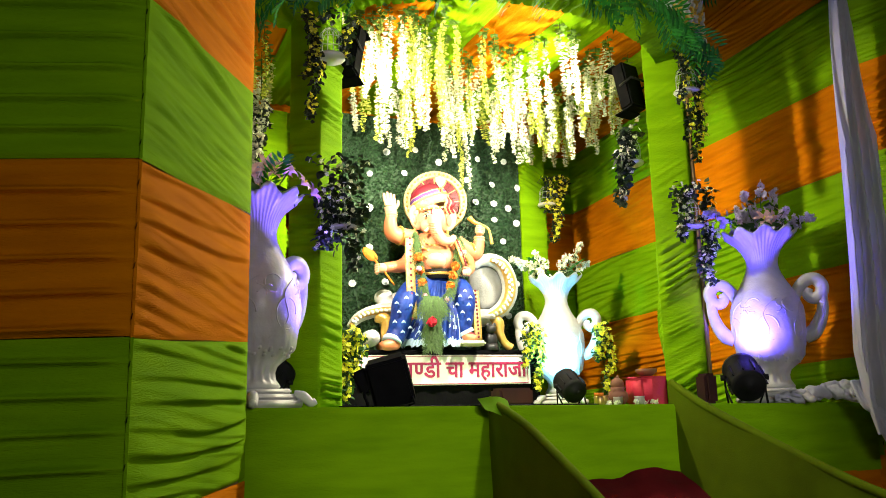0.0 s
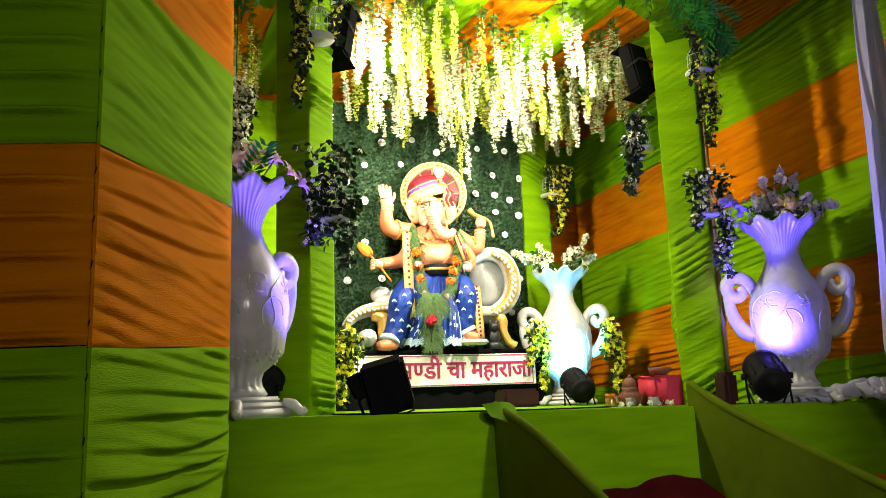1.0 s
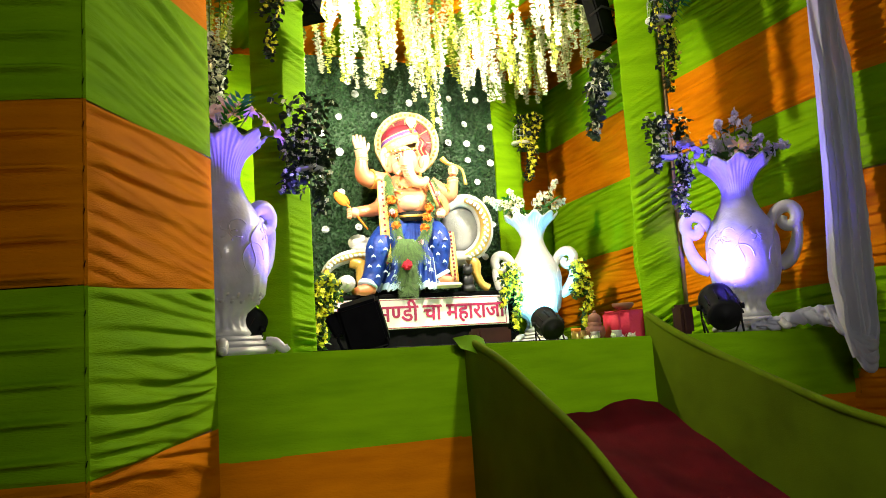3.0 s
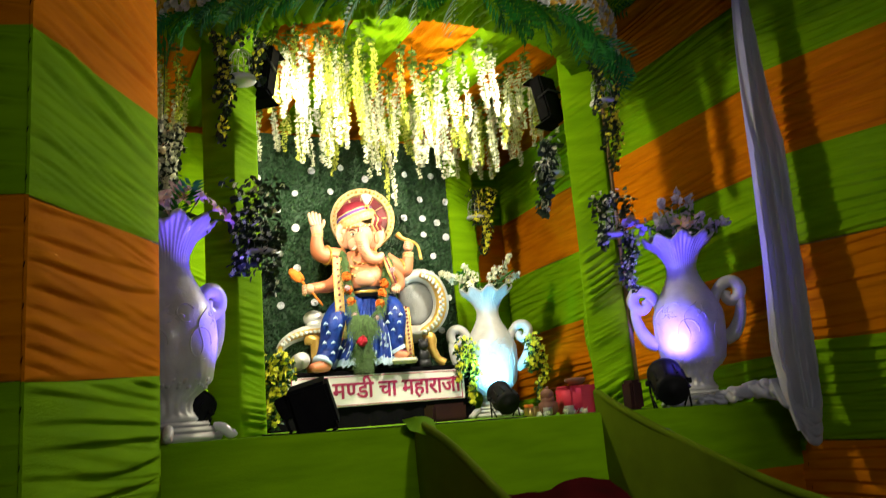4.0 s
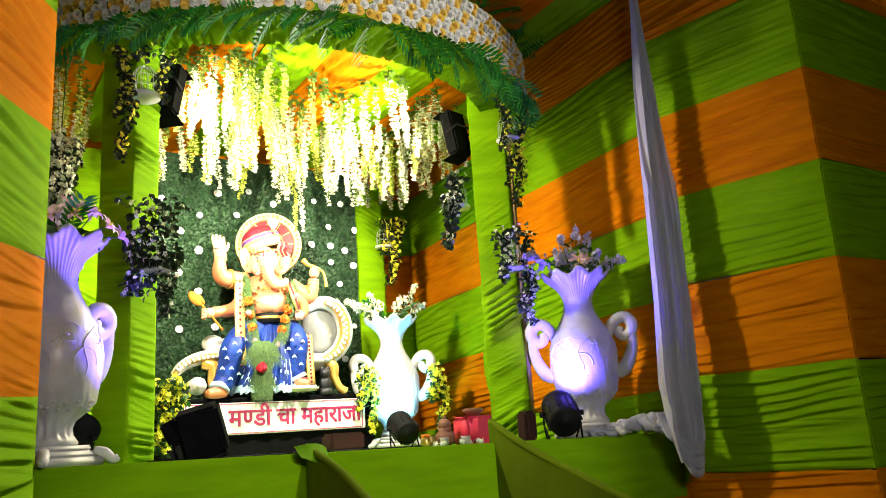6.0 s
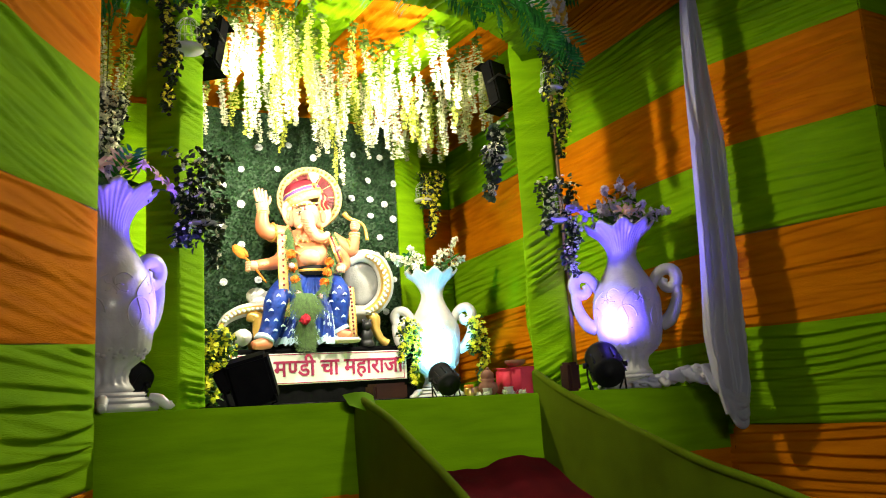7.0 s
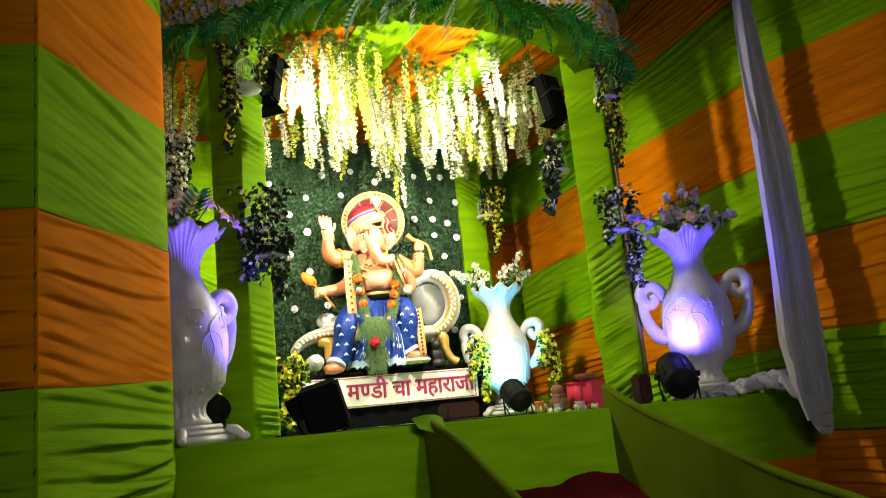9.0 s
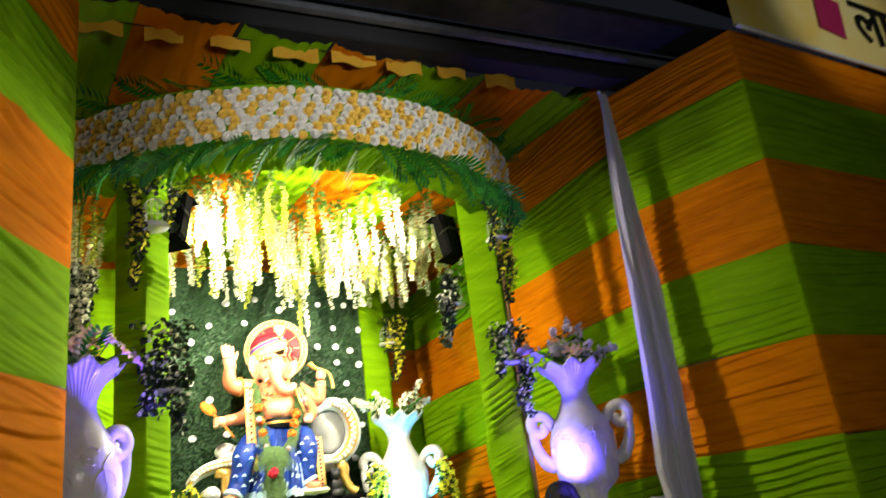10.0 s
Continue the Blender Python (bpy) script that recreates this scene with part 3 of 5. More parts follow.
def flower_string(length, mat, seed, leafy, thick):
    """A hanging wisteria string: vine, leaves near the top, blossoms below; origin at its hook."""
    rnd = random.Random(seed)
    path = [Vector((0.02 * math.sin(3 * z + seed), 0.02 * math.cos(2.3 * z + seed), -z)) for z in np.linspace(0, length, 16).tolist()]
    th = thing("hanging_flower_string", (0, 0, 0), "", "flower string", "hanging flower strings")
    part("vine", Geo().tube(path, 0.003, 5), LEAF_LIGHT, th)
    gl, gb = Geo(), Geo()
    n = int(length * 125)
    for k in range(n):
        t = (k + rnd.random()) / n
        base = path[min(15, int(t * 15.99))].lerp(path[min(15, int(t * 15.99) + 1)], (t * 15.99) % 1)
        fill = min(1.0, max(0.0, (t - leafy) / 0.15))
        end = min(1.0, (1 - t) / 0.35 + 0.30)
        if rnd.random() < fill:
            r = thick * end * (0.35 + 0.65 * rnd.random())
            a = rnd.uniform(0, 6.28)
            scatter_blossom(gb, base + Vector((r * math.cos(a), r * math.sin(a), 0)), 0.0185 * (0.75 + 0.4 * rnd.random()) * (0.7 + 0.3 * end), rnd)
        elif rnd.random() < 0.35:
            scatter_leaf(gl, base, 0.055, rnd)
    part("blossoms", gb, mat, th, kind="stuff", smooth=False)
    if gl.v:
        part("leaves", gl, LEAF_LIGHT, th, kind="stuff", smooth=False)
    return th


def ivy_drop(g_leaf, g_flower, start, length, rnd, width=0.07, leaf=0.06, flowers=0.30, bloom=0.02):
    n = int(length * 340)
    for k in range(n):
        t = k / n
        p = Vector(start) + Vector((0.03 * math.sin(5 * t + start[0] * 9), 0, -length * t))
        w = width * (1 - 0.45 * t)
        q = p + Vector((rnd.uniform(-w, w), rnd.uniform(-w, w), rnd.uniform(-0.02, 0.02)))
        scatter_leaf(g_leaf, q, 0.82 * leaf * rnd.uniform(0.7, 1.2), rnd)
        if rnd.random() < flowers:
            scatter_blossom(g_flower, q + Vector((rnd.uniform(-0.02, 0.02), -0.03, 0)), bloom * rnd.uniform(0.8, 1.2), rnd, petals=5)


def cage(parent, place, r=0.075, h=0.20):
    """A small white wire bird cage standing on a disc."""
    place = (place[0], place[1] + 0.05, place[2])
    x, y, z = place
    part("cage_tray", Geo().lathe([(0.0, 0), (r * 1.15, 0), (r * 1.3, 0.012), (r * 1.25, 0.026), (r * 1.0, 0.024), (0.0, 0.02)], place, 20), WIRE, parent, "white plastic tray")
    g = Geo()
    for k in range(12):
        a = 2 * math.pi * k / 12
        pts = [(x + r * c * math.cos(a), y + r * c * math.sin(a), z + 0.02 + h * t) for c, t in ((1, 0), (1, 0.5), (0.9, 0.75), (0.55, 0.93), (0.05, 1.0))]
        g.tube(pts, 0.0016, 4)
    for t in (0.0, 0.3, 0.6):
        g.tube([(x + r * math.cos(a), y + r * math.sin(a), z + 0.02 + h * t) for a in np.linspace(0, 2 * math.pi, 17)], 0.0018, 4)
    part("wire_cage", g, WIRE, parent, "white wire cage")


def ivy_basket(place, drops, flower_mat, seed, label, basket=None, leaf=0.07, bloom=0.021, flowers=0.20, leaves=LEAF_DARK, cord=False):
    """Hanging artificial ivy: drops are (dx, dy, dz, length, width) from the place."""
    rnd = random.Random(seed)
    th = thing("hanging_ivy", place, label, "artificial plant", "hanging ivy")
    gl, gf = Geo(), Geo()
    for dx, dy, dz, ln, w in drops:
        ivy_drop(gl, gf, (dx, dy, dz), ln, rnd, w, leaf, flowers, bloom)
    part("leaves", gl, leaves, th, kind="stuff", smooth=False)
    part("blossoms", gf, flower_mat, th, kind="stuff", smooth=False)
    if basket:
        cage(th, basket)
    if cord:
        part("cord", Geo().tube([(0, 0, drops[0][2] - 0.02), (0.01, 0, (4.98 - place[2]) * 0.5), (0, 0, 4.98 - place[2])], 0.004, 5), LEAF, th, "thin hanging cord")
    return th


# the canopy's own ferns and, last in the file, its roses
for k in range(84):
    s = 0.99 * (k + 0.5) / 84
    a = A0 + s * (A1 - A0)
    out = Vector((math.cos(a), math.sin(a), 0))
    tang = Vector((-math.sin(a), math.cos(a), 0)) * (1 if s > 0.55 else -1)
    d = (tang * rng.uniform(0.45, 1.0) + out * rng.uniform(0.0, 0.5) + Vector((0, 0, rng.uniform(-0.75, -0.15)))).normalized()
    m = Matrix.Translation(on_ring(s, CR - rng.uniform(0.0, 0.05), CZ + rng.uniform(0.0, 0.05))) @ d.to_track_quat("X", "Z").to_matrix().to_4x4() @ Matrix.Rotation(rng.uniform(-0.9, 0.9), 4, "X") @ Matrix.Scale(rng.uniform(0.5, 0.85), 4)
    part("fern_leaf", rng.choice(FRONDS), None, canopy, m=m)
for k in range(48):
    s = (k + 0.5) / 48
    a = A0 + s * (A1 - A0)
    out = Vector((math.cos(a), math.sin(a), 0))
    tang = Vector((-math.sin(a), math.cos(a), 0)) * (1 if s > 0.5 else -1)
    d = (tang * rng.uniform(0.2, 1.0) + out * rng.uniform(0.0, 0.35) + Vector((0, 0, rng.uniform(0.35, 0.9)))).normalized()
    m = Matrix.Translation(on_ring(s, CR - 0.05, CZ + CH - 0.03)) @ d.to_track_quat("X", "Z").to_matrix().to_4x4() @ Matrix.Rotation(rng.uniform(-0.8, 0.8), 4, "X") @ Matrix.Scale(rng.uniform(0.55, 0.85), 4)
    part("fern_leaf", rng.choice(FRONDS), None, canopy, m=m)

# hanging strings: six kinds, then copies over the stage
kinds = [flower_string(ln, mt, sd, lf, th) for ln, mt, sd, lf, th in (
    (1.35, PETAL_WHITE, 1, 0.10, 0.031), (1.20, PETAL_WHITE, 2, 0.06, 0.034), (1.45, PETAL_CREAM, 3, 0.12, 0.030),
    (1.10, PETAL_CREAM, 4, 0.08, 0.027), (1.25, PETAL_CREAM, 5, 0.15, 0.024), (1.55, PETAL_WHITE, 6, 0.20, 0.025))]
labels = ["string of white artificial wisteria hanging from the ceiling"] * 2 + ["string of yellow-green artificial wisteria hanging from the ceiling"] * 2 + ["thin string of yellow-green artificial wisteria hanging from the ceiling", "long string of white artificial wisteria"]
for th, lb in zip(kinds, labels):
    tagged(th, lb)
DROPS = (1.35, 1.20, 1.45, 1.10, 1.25, 1.55)
spots = []
while len(spots) < 165:
    cx, cy = rng.uniform(1.30, 4.20), rng.uniform(5.15, 6.95)
    for _ in range(rng.randint(1, 4)):
        x, y = cx + rng.gauss(0, 0.075), cy + rng.gauss(0, 0.10)
        if 1.24 < x < 4.22 and 5.1 < y < 7.0 and all((x - a) ** 2 + (y - b) ** 2 > 0.0045 for a, b in spots):
            spots.append((x, y))
spots += [(0.72, 6.3), (0.86, 6.6), (0.80, 5.9), (1.0, 6.2), (0.78, 5.6), (0.92, 6.9), (0.76, 6.7), (0.90, 5.75), (0.98, 6.55)]
for n, (x, y) in enumerate(spots):
    src = kinds[rng.choice((0, 1, 0, 1, 5, 5, 2, 3) if x > 2.7 else (0, 1, 2, 2, 3, 4, 5))]
    low = 3.10 + 0.25 * (y - 5.2) + abs(rng.gauss(0, 0.13))
    if y < 5.85 and not 2.35 < x < 2.95 and 1.2 < x:
        low = max(low, 3.52 + rng.uniform(0.0, 0.2))
    tall = (4.47 - low) / DROPS[kinds.index(src)]
    stretch = Matrix.Diagonal((rng.uniform(0.9, 1.25), rng.uniform(0.9, 1.25), tall, 1))
    hook = 4.46
    if n < 6:
        src = kinds[n]
        src.matrix_basis = pose(x, y, hook, 0, 0, rng.uniform(0, 360)) @ Matrix.Diagonal((1, 1, (4.47 - low) / DROPS[n], 1))
    else:
        copy_thing(src, pose(x, y, hook, rng.uniform(-3.5, 3.5), rng.uniform(-3.5, 3.5), rng.uniform(0, 360)) @ stretch)

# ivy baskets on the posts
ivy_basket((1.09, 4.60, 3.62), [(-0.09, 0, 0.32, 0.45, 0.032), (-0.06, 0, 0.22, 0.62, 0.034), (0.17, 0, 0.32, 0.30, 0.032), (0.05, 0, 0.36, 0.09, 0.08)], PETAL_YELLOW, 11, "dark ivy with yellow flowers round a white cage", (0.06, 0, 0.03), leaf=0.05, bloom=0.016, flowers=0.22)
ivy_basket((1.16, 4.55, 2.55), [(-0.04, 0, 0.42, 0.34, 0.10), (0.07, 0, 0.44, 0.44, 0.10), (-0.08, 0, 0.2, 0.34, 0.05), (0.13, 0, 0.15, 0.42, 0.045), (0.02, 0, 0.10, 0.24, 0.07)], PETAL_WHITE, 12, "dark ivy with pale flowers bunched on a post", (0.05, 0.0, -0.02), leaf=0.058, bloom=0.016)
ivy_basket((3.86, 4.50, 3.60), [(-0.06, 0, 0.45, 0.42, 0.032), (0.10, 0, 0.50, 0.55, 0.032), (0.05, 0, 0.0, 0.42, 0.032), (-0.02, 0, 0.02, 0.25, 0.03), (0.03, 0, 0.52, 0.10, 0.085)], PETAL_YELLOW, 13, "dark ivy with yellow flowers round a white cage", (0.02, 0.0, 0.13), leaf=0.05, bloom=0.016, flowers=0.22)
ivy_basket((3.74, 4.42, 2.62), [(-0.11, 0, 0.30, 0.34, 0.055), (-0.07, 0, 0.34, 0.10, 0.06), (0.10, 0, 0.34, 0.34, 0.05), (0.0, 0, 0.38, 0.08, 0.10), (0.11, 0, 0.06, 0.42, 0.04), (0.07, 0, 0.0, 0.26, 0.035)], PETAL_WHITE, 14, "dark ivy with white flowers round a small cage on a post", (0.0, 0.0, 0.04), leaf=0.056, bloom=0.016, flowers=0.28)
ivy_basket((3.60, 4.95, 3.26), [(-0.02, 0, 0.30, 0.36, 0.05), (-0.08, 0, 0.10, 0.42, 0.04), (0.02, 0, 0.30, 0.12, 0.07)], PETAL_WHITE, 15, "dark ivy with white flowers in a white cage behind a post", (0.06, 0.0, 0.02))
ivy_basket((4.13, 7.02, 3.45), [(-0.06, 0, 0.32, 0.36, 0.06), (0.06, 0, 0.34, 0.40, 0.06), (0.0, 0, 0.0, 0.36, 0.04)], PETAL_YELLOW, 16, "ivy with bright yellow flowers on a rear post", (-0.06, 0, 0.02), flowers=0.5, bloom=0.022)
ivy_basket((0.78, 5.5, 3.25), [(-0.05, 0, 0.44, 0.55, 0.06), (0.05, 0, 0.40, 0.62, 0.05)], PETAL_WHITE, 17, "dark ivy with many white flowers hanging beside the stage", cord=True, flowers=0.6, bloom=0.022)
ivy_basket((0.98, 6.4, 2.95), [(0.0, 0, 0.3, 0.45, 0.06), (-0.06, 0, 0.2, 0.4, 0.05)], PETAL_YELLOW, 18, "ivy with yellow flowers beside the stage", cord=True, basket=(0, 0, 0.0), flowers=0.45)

# ---- back panel, table, sign ----
panel = thing("backdrop_panel", (0, 0, 0), "artificial grass backdrop board with white roses", "backdrop panel")
part("board", Geo().box((2.585, 7.16, 2.86), (2.39, 0.05, 2.82)), GRASS, panel, "dark green board", smooth=False)
g = Geo()
rnd = random.Random(3)
for k in range(30000):
    x, z = rnd.uniform(1.40, 3.77), rnd.uniform(1.95, 4.26)
    a, t, s = rnd.uniform(0, 6.28), rnd.uniform(0.2, 1.1), rnd.uniform(0.016, 0.036)
    d = Vector((math.cos(a) * math.sin(t), -math.cos(t), math.sin(a) * math.sin(t))) * s
    w = Vector((-math.sin(a), 0, math.cos(a))) * s * 0.28
    p = Vector((x, 7.134, z))
    g.add([p - w, p + d * 0.6 - w * 0.8, p + d, p + d * 0.6 + w * 0.8, p + w], [(0, 1, 2, 3, 4)])
part("grass_tufts", g, GRASS, panel, "short plastic grass", smooth=False, kind="stuff")
PANEL_ROSE = rose_mesh("rose", PANEL_WHITE)
BIG_ROSES = [(2.15, 3.67), (1.97, 3.50), (2.14, 3.33), (1.96, 3.11), (1.97, 2.59), (3.17, 3.69), (3.45, 3.66), (3.26, 3.46), (3.47, 3.46), (3.63, 3.42), (3.47, 3.29), (3.72, 3.27), (3.56, 3.07), (3.74, 3.65), (3.52, 2.89), (2.29, 2.61), (3.59, 2.31), (2.14, 2.94), (2.50, 3.70), (2.87, 3.85), (3.70, 2.64), (1.75, 3.28), (1.72, 2.84), (1.62, 3.55), (1.80, 3.80), (2.32, 3.90), (2.62, 3.95), (3.02, 4.0), (3.30, 3.92), (3.60, 3.92), (1.55, 2.45)]
for x, z in BIG_ROSES:
    part("rose", PANEL_ROSE, None, panel, "white foam rose", m=Matrix.Translation((x, 7.112, z)) @ facing((rnd.uniform(-0.3, 0.2), -1, rnd.uniform(-0.2, 0.3)), rnd.uniform(0, 6), rnd.uniform(0.85, 1.10)))

table = thing("idol_table", (0, 0, 0), "low table under the idol covered in black cloth", "table")
part("tabletop", Geo().box((2.64, 6.82, 1.905), (1.90, 0.64, 0.05), bevel=0.01), BLACK_CLOTH, table)
part("table_skirt", Geo().sheet(60, 14, lambda i, j: (1.70 + 1.88 * i, 6.515 + 0.012 * math.sin(60 * i) * (1 - j), zs(2.6) - 0.02 + 0.46 * j)), BLACK_CLOTH, table, "hanging black cloth skirt")
part("table_side", Geo().sheet(8, 8, lambda i, j: (1.70, 6.52 + 0.6 * i, 1.42 + 0.47 * j)), BLACK_CLOTH, table)

sign = thing("name_sign", (2.655, 6.485, 1.755), "white printed name sign with dark red border and lettering", "sign")
part("sign_board", Geo().box((0, 0, 0), (1.63, 0.02, 0.262), bevel=0.003), SIGN_WHITE, sign, smooth=False)
g = Geo()
for h, t in ((0.120, 0.006),):
    for s in (-1, 1):
        g.box((0, -0.0125, s * h), (1.575, 0.003, t)).box((s * 0.7845, -0.0125, 0), (t, 0.003, 2 * h - t))
part("border_line", g, SIGN_RED, sign, "thin dark red border", smooth=False)


def text_mesh(body, size, bold, depth, mat, cut=None):
    cu = bpy.data.curves.new("lettering", "FONT")
    cu.body, cu.size, cu.extrude, cu.offset = body, size, depth, bold
    ob = bpy.data.objects.new("lettering", cu)
    scene.collection.objects.link(ob)
    bpy.context.view_layer.update()
    me = bpy.data.meshes.new_from_object(ob.evaluated_get(bpy.context.evaluated_depsgraph_get()))
    bpy.data.objects.remove(ob)
    bm = bmesh.new()
    bm.from_mesh(me)
    if cut is not None:
        hi = max(p.co.x for p in bm.verts)
        bmesh.ops.bisect_plane(bm, geom=bm.verts[:] + bm.edges[:] + bm.faces[:], plane_co=(hi * cut, 0, 0), plane_no=(1, 0, 0), clear_outer=True)
    bm.to_mesh(me)
    xs = [p.co.x for p in bm.verts] or [0]
    bm.free()
    me.materials.clear()
    me.materials.append(mat)
    return me, min(xs), max(xs)


pieces = [("म", None, 0.0), ("ण", 0.66, 0.0), ("डी", None, 0.05), ("चा", None, 0.05), ("महाराजा", None, 0.0)]
pen, made = 0.0, []
for body, cut, gap in pieces:
    me, lo, hi = text_mesh(body, 0.20, 0.001, 0.002, SIGN_RED, cut)
    made.append((me, pen - lo))
    pen += hi - lo + gap
for me, at in made:
    k = 1.21 / pen
    for dx, dz, dy in ((0, 0, 0), (0.006, 0, 0.0006), (0.003, 0.004, 0.0012)):
        part("lettering", me, None, sign, "dark red lettering", m=Matrix.Translation((-0.437 + at * k + dx, -0.0130 - dy, -0.064 + dz)) @ Matrix.Rotation(radians(90), 4, "X") @ Matrix.Diagonal((k, 1.0, 1, 1)))

# ---- idol: one plain painted mesh ----
def sp(x, z, y=0.0):
    """A place on the idol: across, up, and back, allowing for the way it is turned to the entrance."""
    return Vector((x + 0.38 * y, y, z + (0.061 + 0.146 * z) * y))


(I_SKIN, I_FACE, I_BLUE, I_PALE, I_CREAM, I_MAROON, I_PURPLE, I_GOLD, I_WHITE, I_BLACK, I_ORANGE) = range(11)
IDOL_MATS = [SKIN, SKIN_LIGHT, BLUE, PALE_BLUE, CREAM, MAROON, PURPLE, GOLD, PETAL_WHITE, BLACK, MARIGOLD]
g = Geo()
tilt = Matrix.Rotation(radians(-18), 3, "Z")


def limb(pts, radii, slot, seg=14, flat=1.0):
    p = smooth_path([sp(*q) for q in pts], 5)
    g.tube(p, lerp_list(radii, len(p)), seg, slot, flat=flat)


# halo disc: gold-cream rim and dark red pleats
c = sp(-0.035, 1.395, 0.16)
n = 96
for k in range(n):
    a, b = 2 * math.pi * k / n, 2 * math.pi * (k + 1) / n
    ring = []
    for r, d in ((0.06, -0.03), (0.235, 0.0), (0.245, -0.03), (0.305, -0.03), (0.31, 0.02)):
        for w in (a, b):
            pleat = 0.012 * (k % 2) if r < 0.24 else 0.0
            ring.append(c + tilt @ Vector((r * math.cos(w), d - pleat, r * math.sin(w))))
    slots = (I_MAROON if k % 8 else I_CREAM, I_CREAM, I_CREAM, I_GOLD)
    for q in range(4):
        g.add([ring[2 * q], ring[2 * q + 1], ring[2 * q + 3], ring[2 * q + 2]], [(0, 1, 2, 3)], slots[q])
for k in range(40):
    a = 2 * math.pi * k / 40
    g.ball(c + tilt @ Vector((0.276 * math.cos(a), -0.035, 0.276 * math.sin(a))), 0.013, I_GOLD, 6, 4)
# turban: wound cloth in tilted bands, a pleated tail, a brooch and a plume
wind = Matrix.Rotation(radians(-20), 3, "Y") @ Matrix.Rotation(radians(-10), 3, "X")
turban_at = sp(-0.095, 1.405, 0.01)
bands = ((0.150, -0.075, I_CREAM), (0.176, -0.060, I_CREAM), (0.188, -0.035, I_CREAM), (0.191, -0.008, I_GOLD), (0.187, 0.008, I_CREAM), (0.185, 0.020, I_PURPLE), (0.180, 0.048, I_CREAM), (0.176, 0.058, I_MAROON), (0.160, 0.092, I_MAROON), (0.132, 0.122, I_MAROON), (0.090, 0.145, I_MAROON), (0.0, 0.155, I_MAROON))
for (r0, z0, sl), (r1, z1, _) in zip(bands, bands[1:]):
    ring = []
    for r, z in ((r0, z0), (0.5 * (r0 + r1) + 0.006, 0.5 * (z0 + z1)), (r1, z1)):
        for k in range(48):
            a = 2 * math.pi * k / 48
            rr = r * (1 + 0.018 * math.sin(9 * a + 40 * z))
            ring.append(turban_at + wind @ Vector((rr * math.cos(a), 0.74 * rr * math.sin(a), z)))
    g.add(ring, [(q * 48 + k, q * 48 + (k + 1) % 48, (q + 1) * 48 + (k + 1) % 48, (q + 1) * 48 + k) for q in range(2) for k in range(48)], sl)
for k in range(6):
    limb([(0.045 + 0.012 * k, 1.475 - 0.006 * k, -0.06), (0.075 + 0.014 * k, 1.415 - 0.004 * k, -0.09), (0.060 + 0.012 * k, 1.35, -0.07), (0.10 + 0.014 * k, 1.27, -0.03)], [0.012, 0.017, 0.015, 0.010], I_MAROON if k % 3 else I_CREAM, 7)
g.ball(sp(0.015, 1.515, -0.10), (0.026, 0.018, 0.034), I_GOLD, 12, 8)
g.ball(sp(0.015, 1.515, -0.122), (0.012, 0.008, 0.016), I_MAROON, 8, 6)
for k in range(11):
    a = radians(35 + 11 * k)
    limb([(0.015, 1.545, -0.09), (0.015 + 0.04 * math.cos(a), 1.59 + 0.02 * math.sin(a), -0.09), (0.015 + 0.055 * math.cos(a), 1.615 + 0.035 * math.sin(a), -0.10)], [0.010, 0.016, 0.008], I_WHITE, 6)
# head, ears, trunk
g.ball(sp(-0.08, 1.235, -0.04), (0.125, 0.13, 0.135), I_FACE, 20, 14)
g.ball(sp(-0.09, 1.16, -0.08), (0.10, 0.09, 0.08), I_FACE)
for x, s in ((-0.232, 1), (0.085, -1)):
    g.ball(sp(x, 1.235, -0.02), (0.085, 0.025, 0.12), I_FACE, turn=Matrix.Rotation(radians(20 * s), 3, "Z") @ Matrix.Rotation(radians(-12 * s), 3, "Y"))
    g.ball(sp(x - 0.010 * s, 1.225, -0.044), (0.026, 0.010, 0.060), I_SKIN, 12, 8, turn=Matrix.Rotation(radians(20 * s), 3, "Z"))
limb([(-0.06, 1.24, -0.15), (-0.045, 1.16, -0.20), (-0.025, 1.09, -0.23), (0.035, 1.025, -0.25), (0.10, 1.03, -0.26), (0.135, 1.07, -0.25)], [0.062, 0.058, 0.052, 0.045, 0.036, 0.026], I_FACE)
for k in range(6):
    t = k / 6
    g.tube([sp(-0.058 + 0.02 * t - 0.07 * (1 - 0.3 * t), 1.19 - 0.14 * t, -0.20 - 0.05 * t), sp(-0.058 + 0.02 * t, 1.185 - 0.14 * t, -0.262 - 0.05 * t), sp(-0.058 + 0.02 * t + 0.06 * (1 - 0.3 * t), 1.19 - 0.14 * t, -0.22 - 0.05 * t)], 0.0035, 5, I_SKIN)
limb([(-0.115, 1.135, -0.15), (-0.135, 1.11, -0.19), (-0.15, 1.115, -0.22)], [0.016, 0.013, 0.005], I_WHITE, 8)
for x in (-0.135, -0.02):
    g.ball(sp(x, 1.252, -0.155), (0.024, 0.010, 0.010), I_WHITE, 10, 6)
    g.ball(sp(x + 0.003, 1.252, -0.163), (0.009, 0.005, 0.009), I_BLACK, 8, 6)
    limb([(x - 0.028, 1.258, -0.156), (x, 1.266, -0.164), (x + 0.028, 1.256, -0.156)], [0.002, 0.004, 0.002], I_BLACK, 6)
    limb([(x - 0.035, 1.283, -0.145), (x, 1.297, -0.155), (x + 0.035, 1.283, -0.145)], [0.002, 0.005, 0.002], I_BLACK, 6)
limb([(-0.08, 1.28, -0.168), (-0.078, 1.325, -0.155)], [0.008, 0.005], I_MAROON, 6)
for x in (-0.104, -0.052):
    limb([(x + 0.01, 1.262, -0.172), (x, 1.30, -0.163)], [0.004, 0.004], I_WHITE, 6)
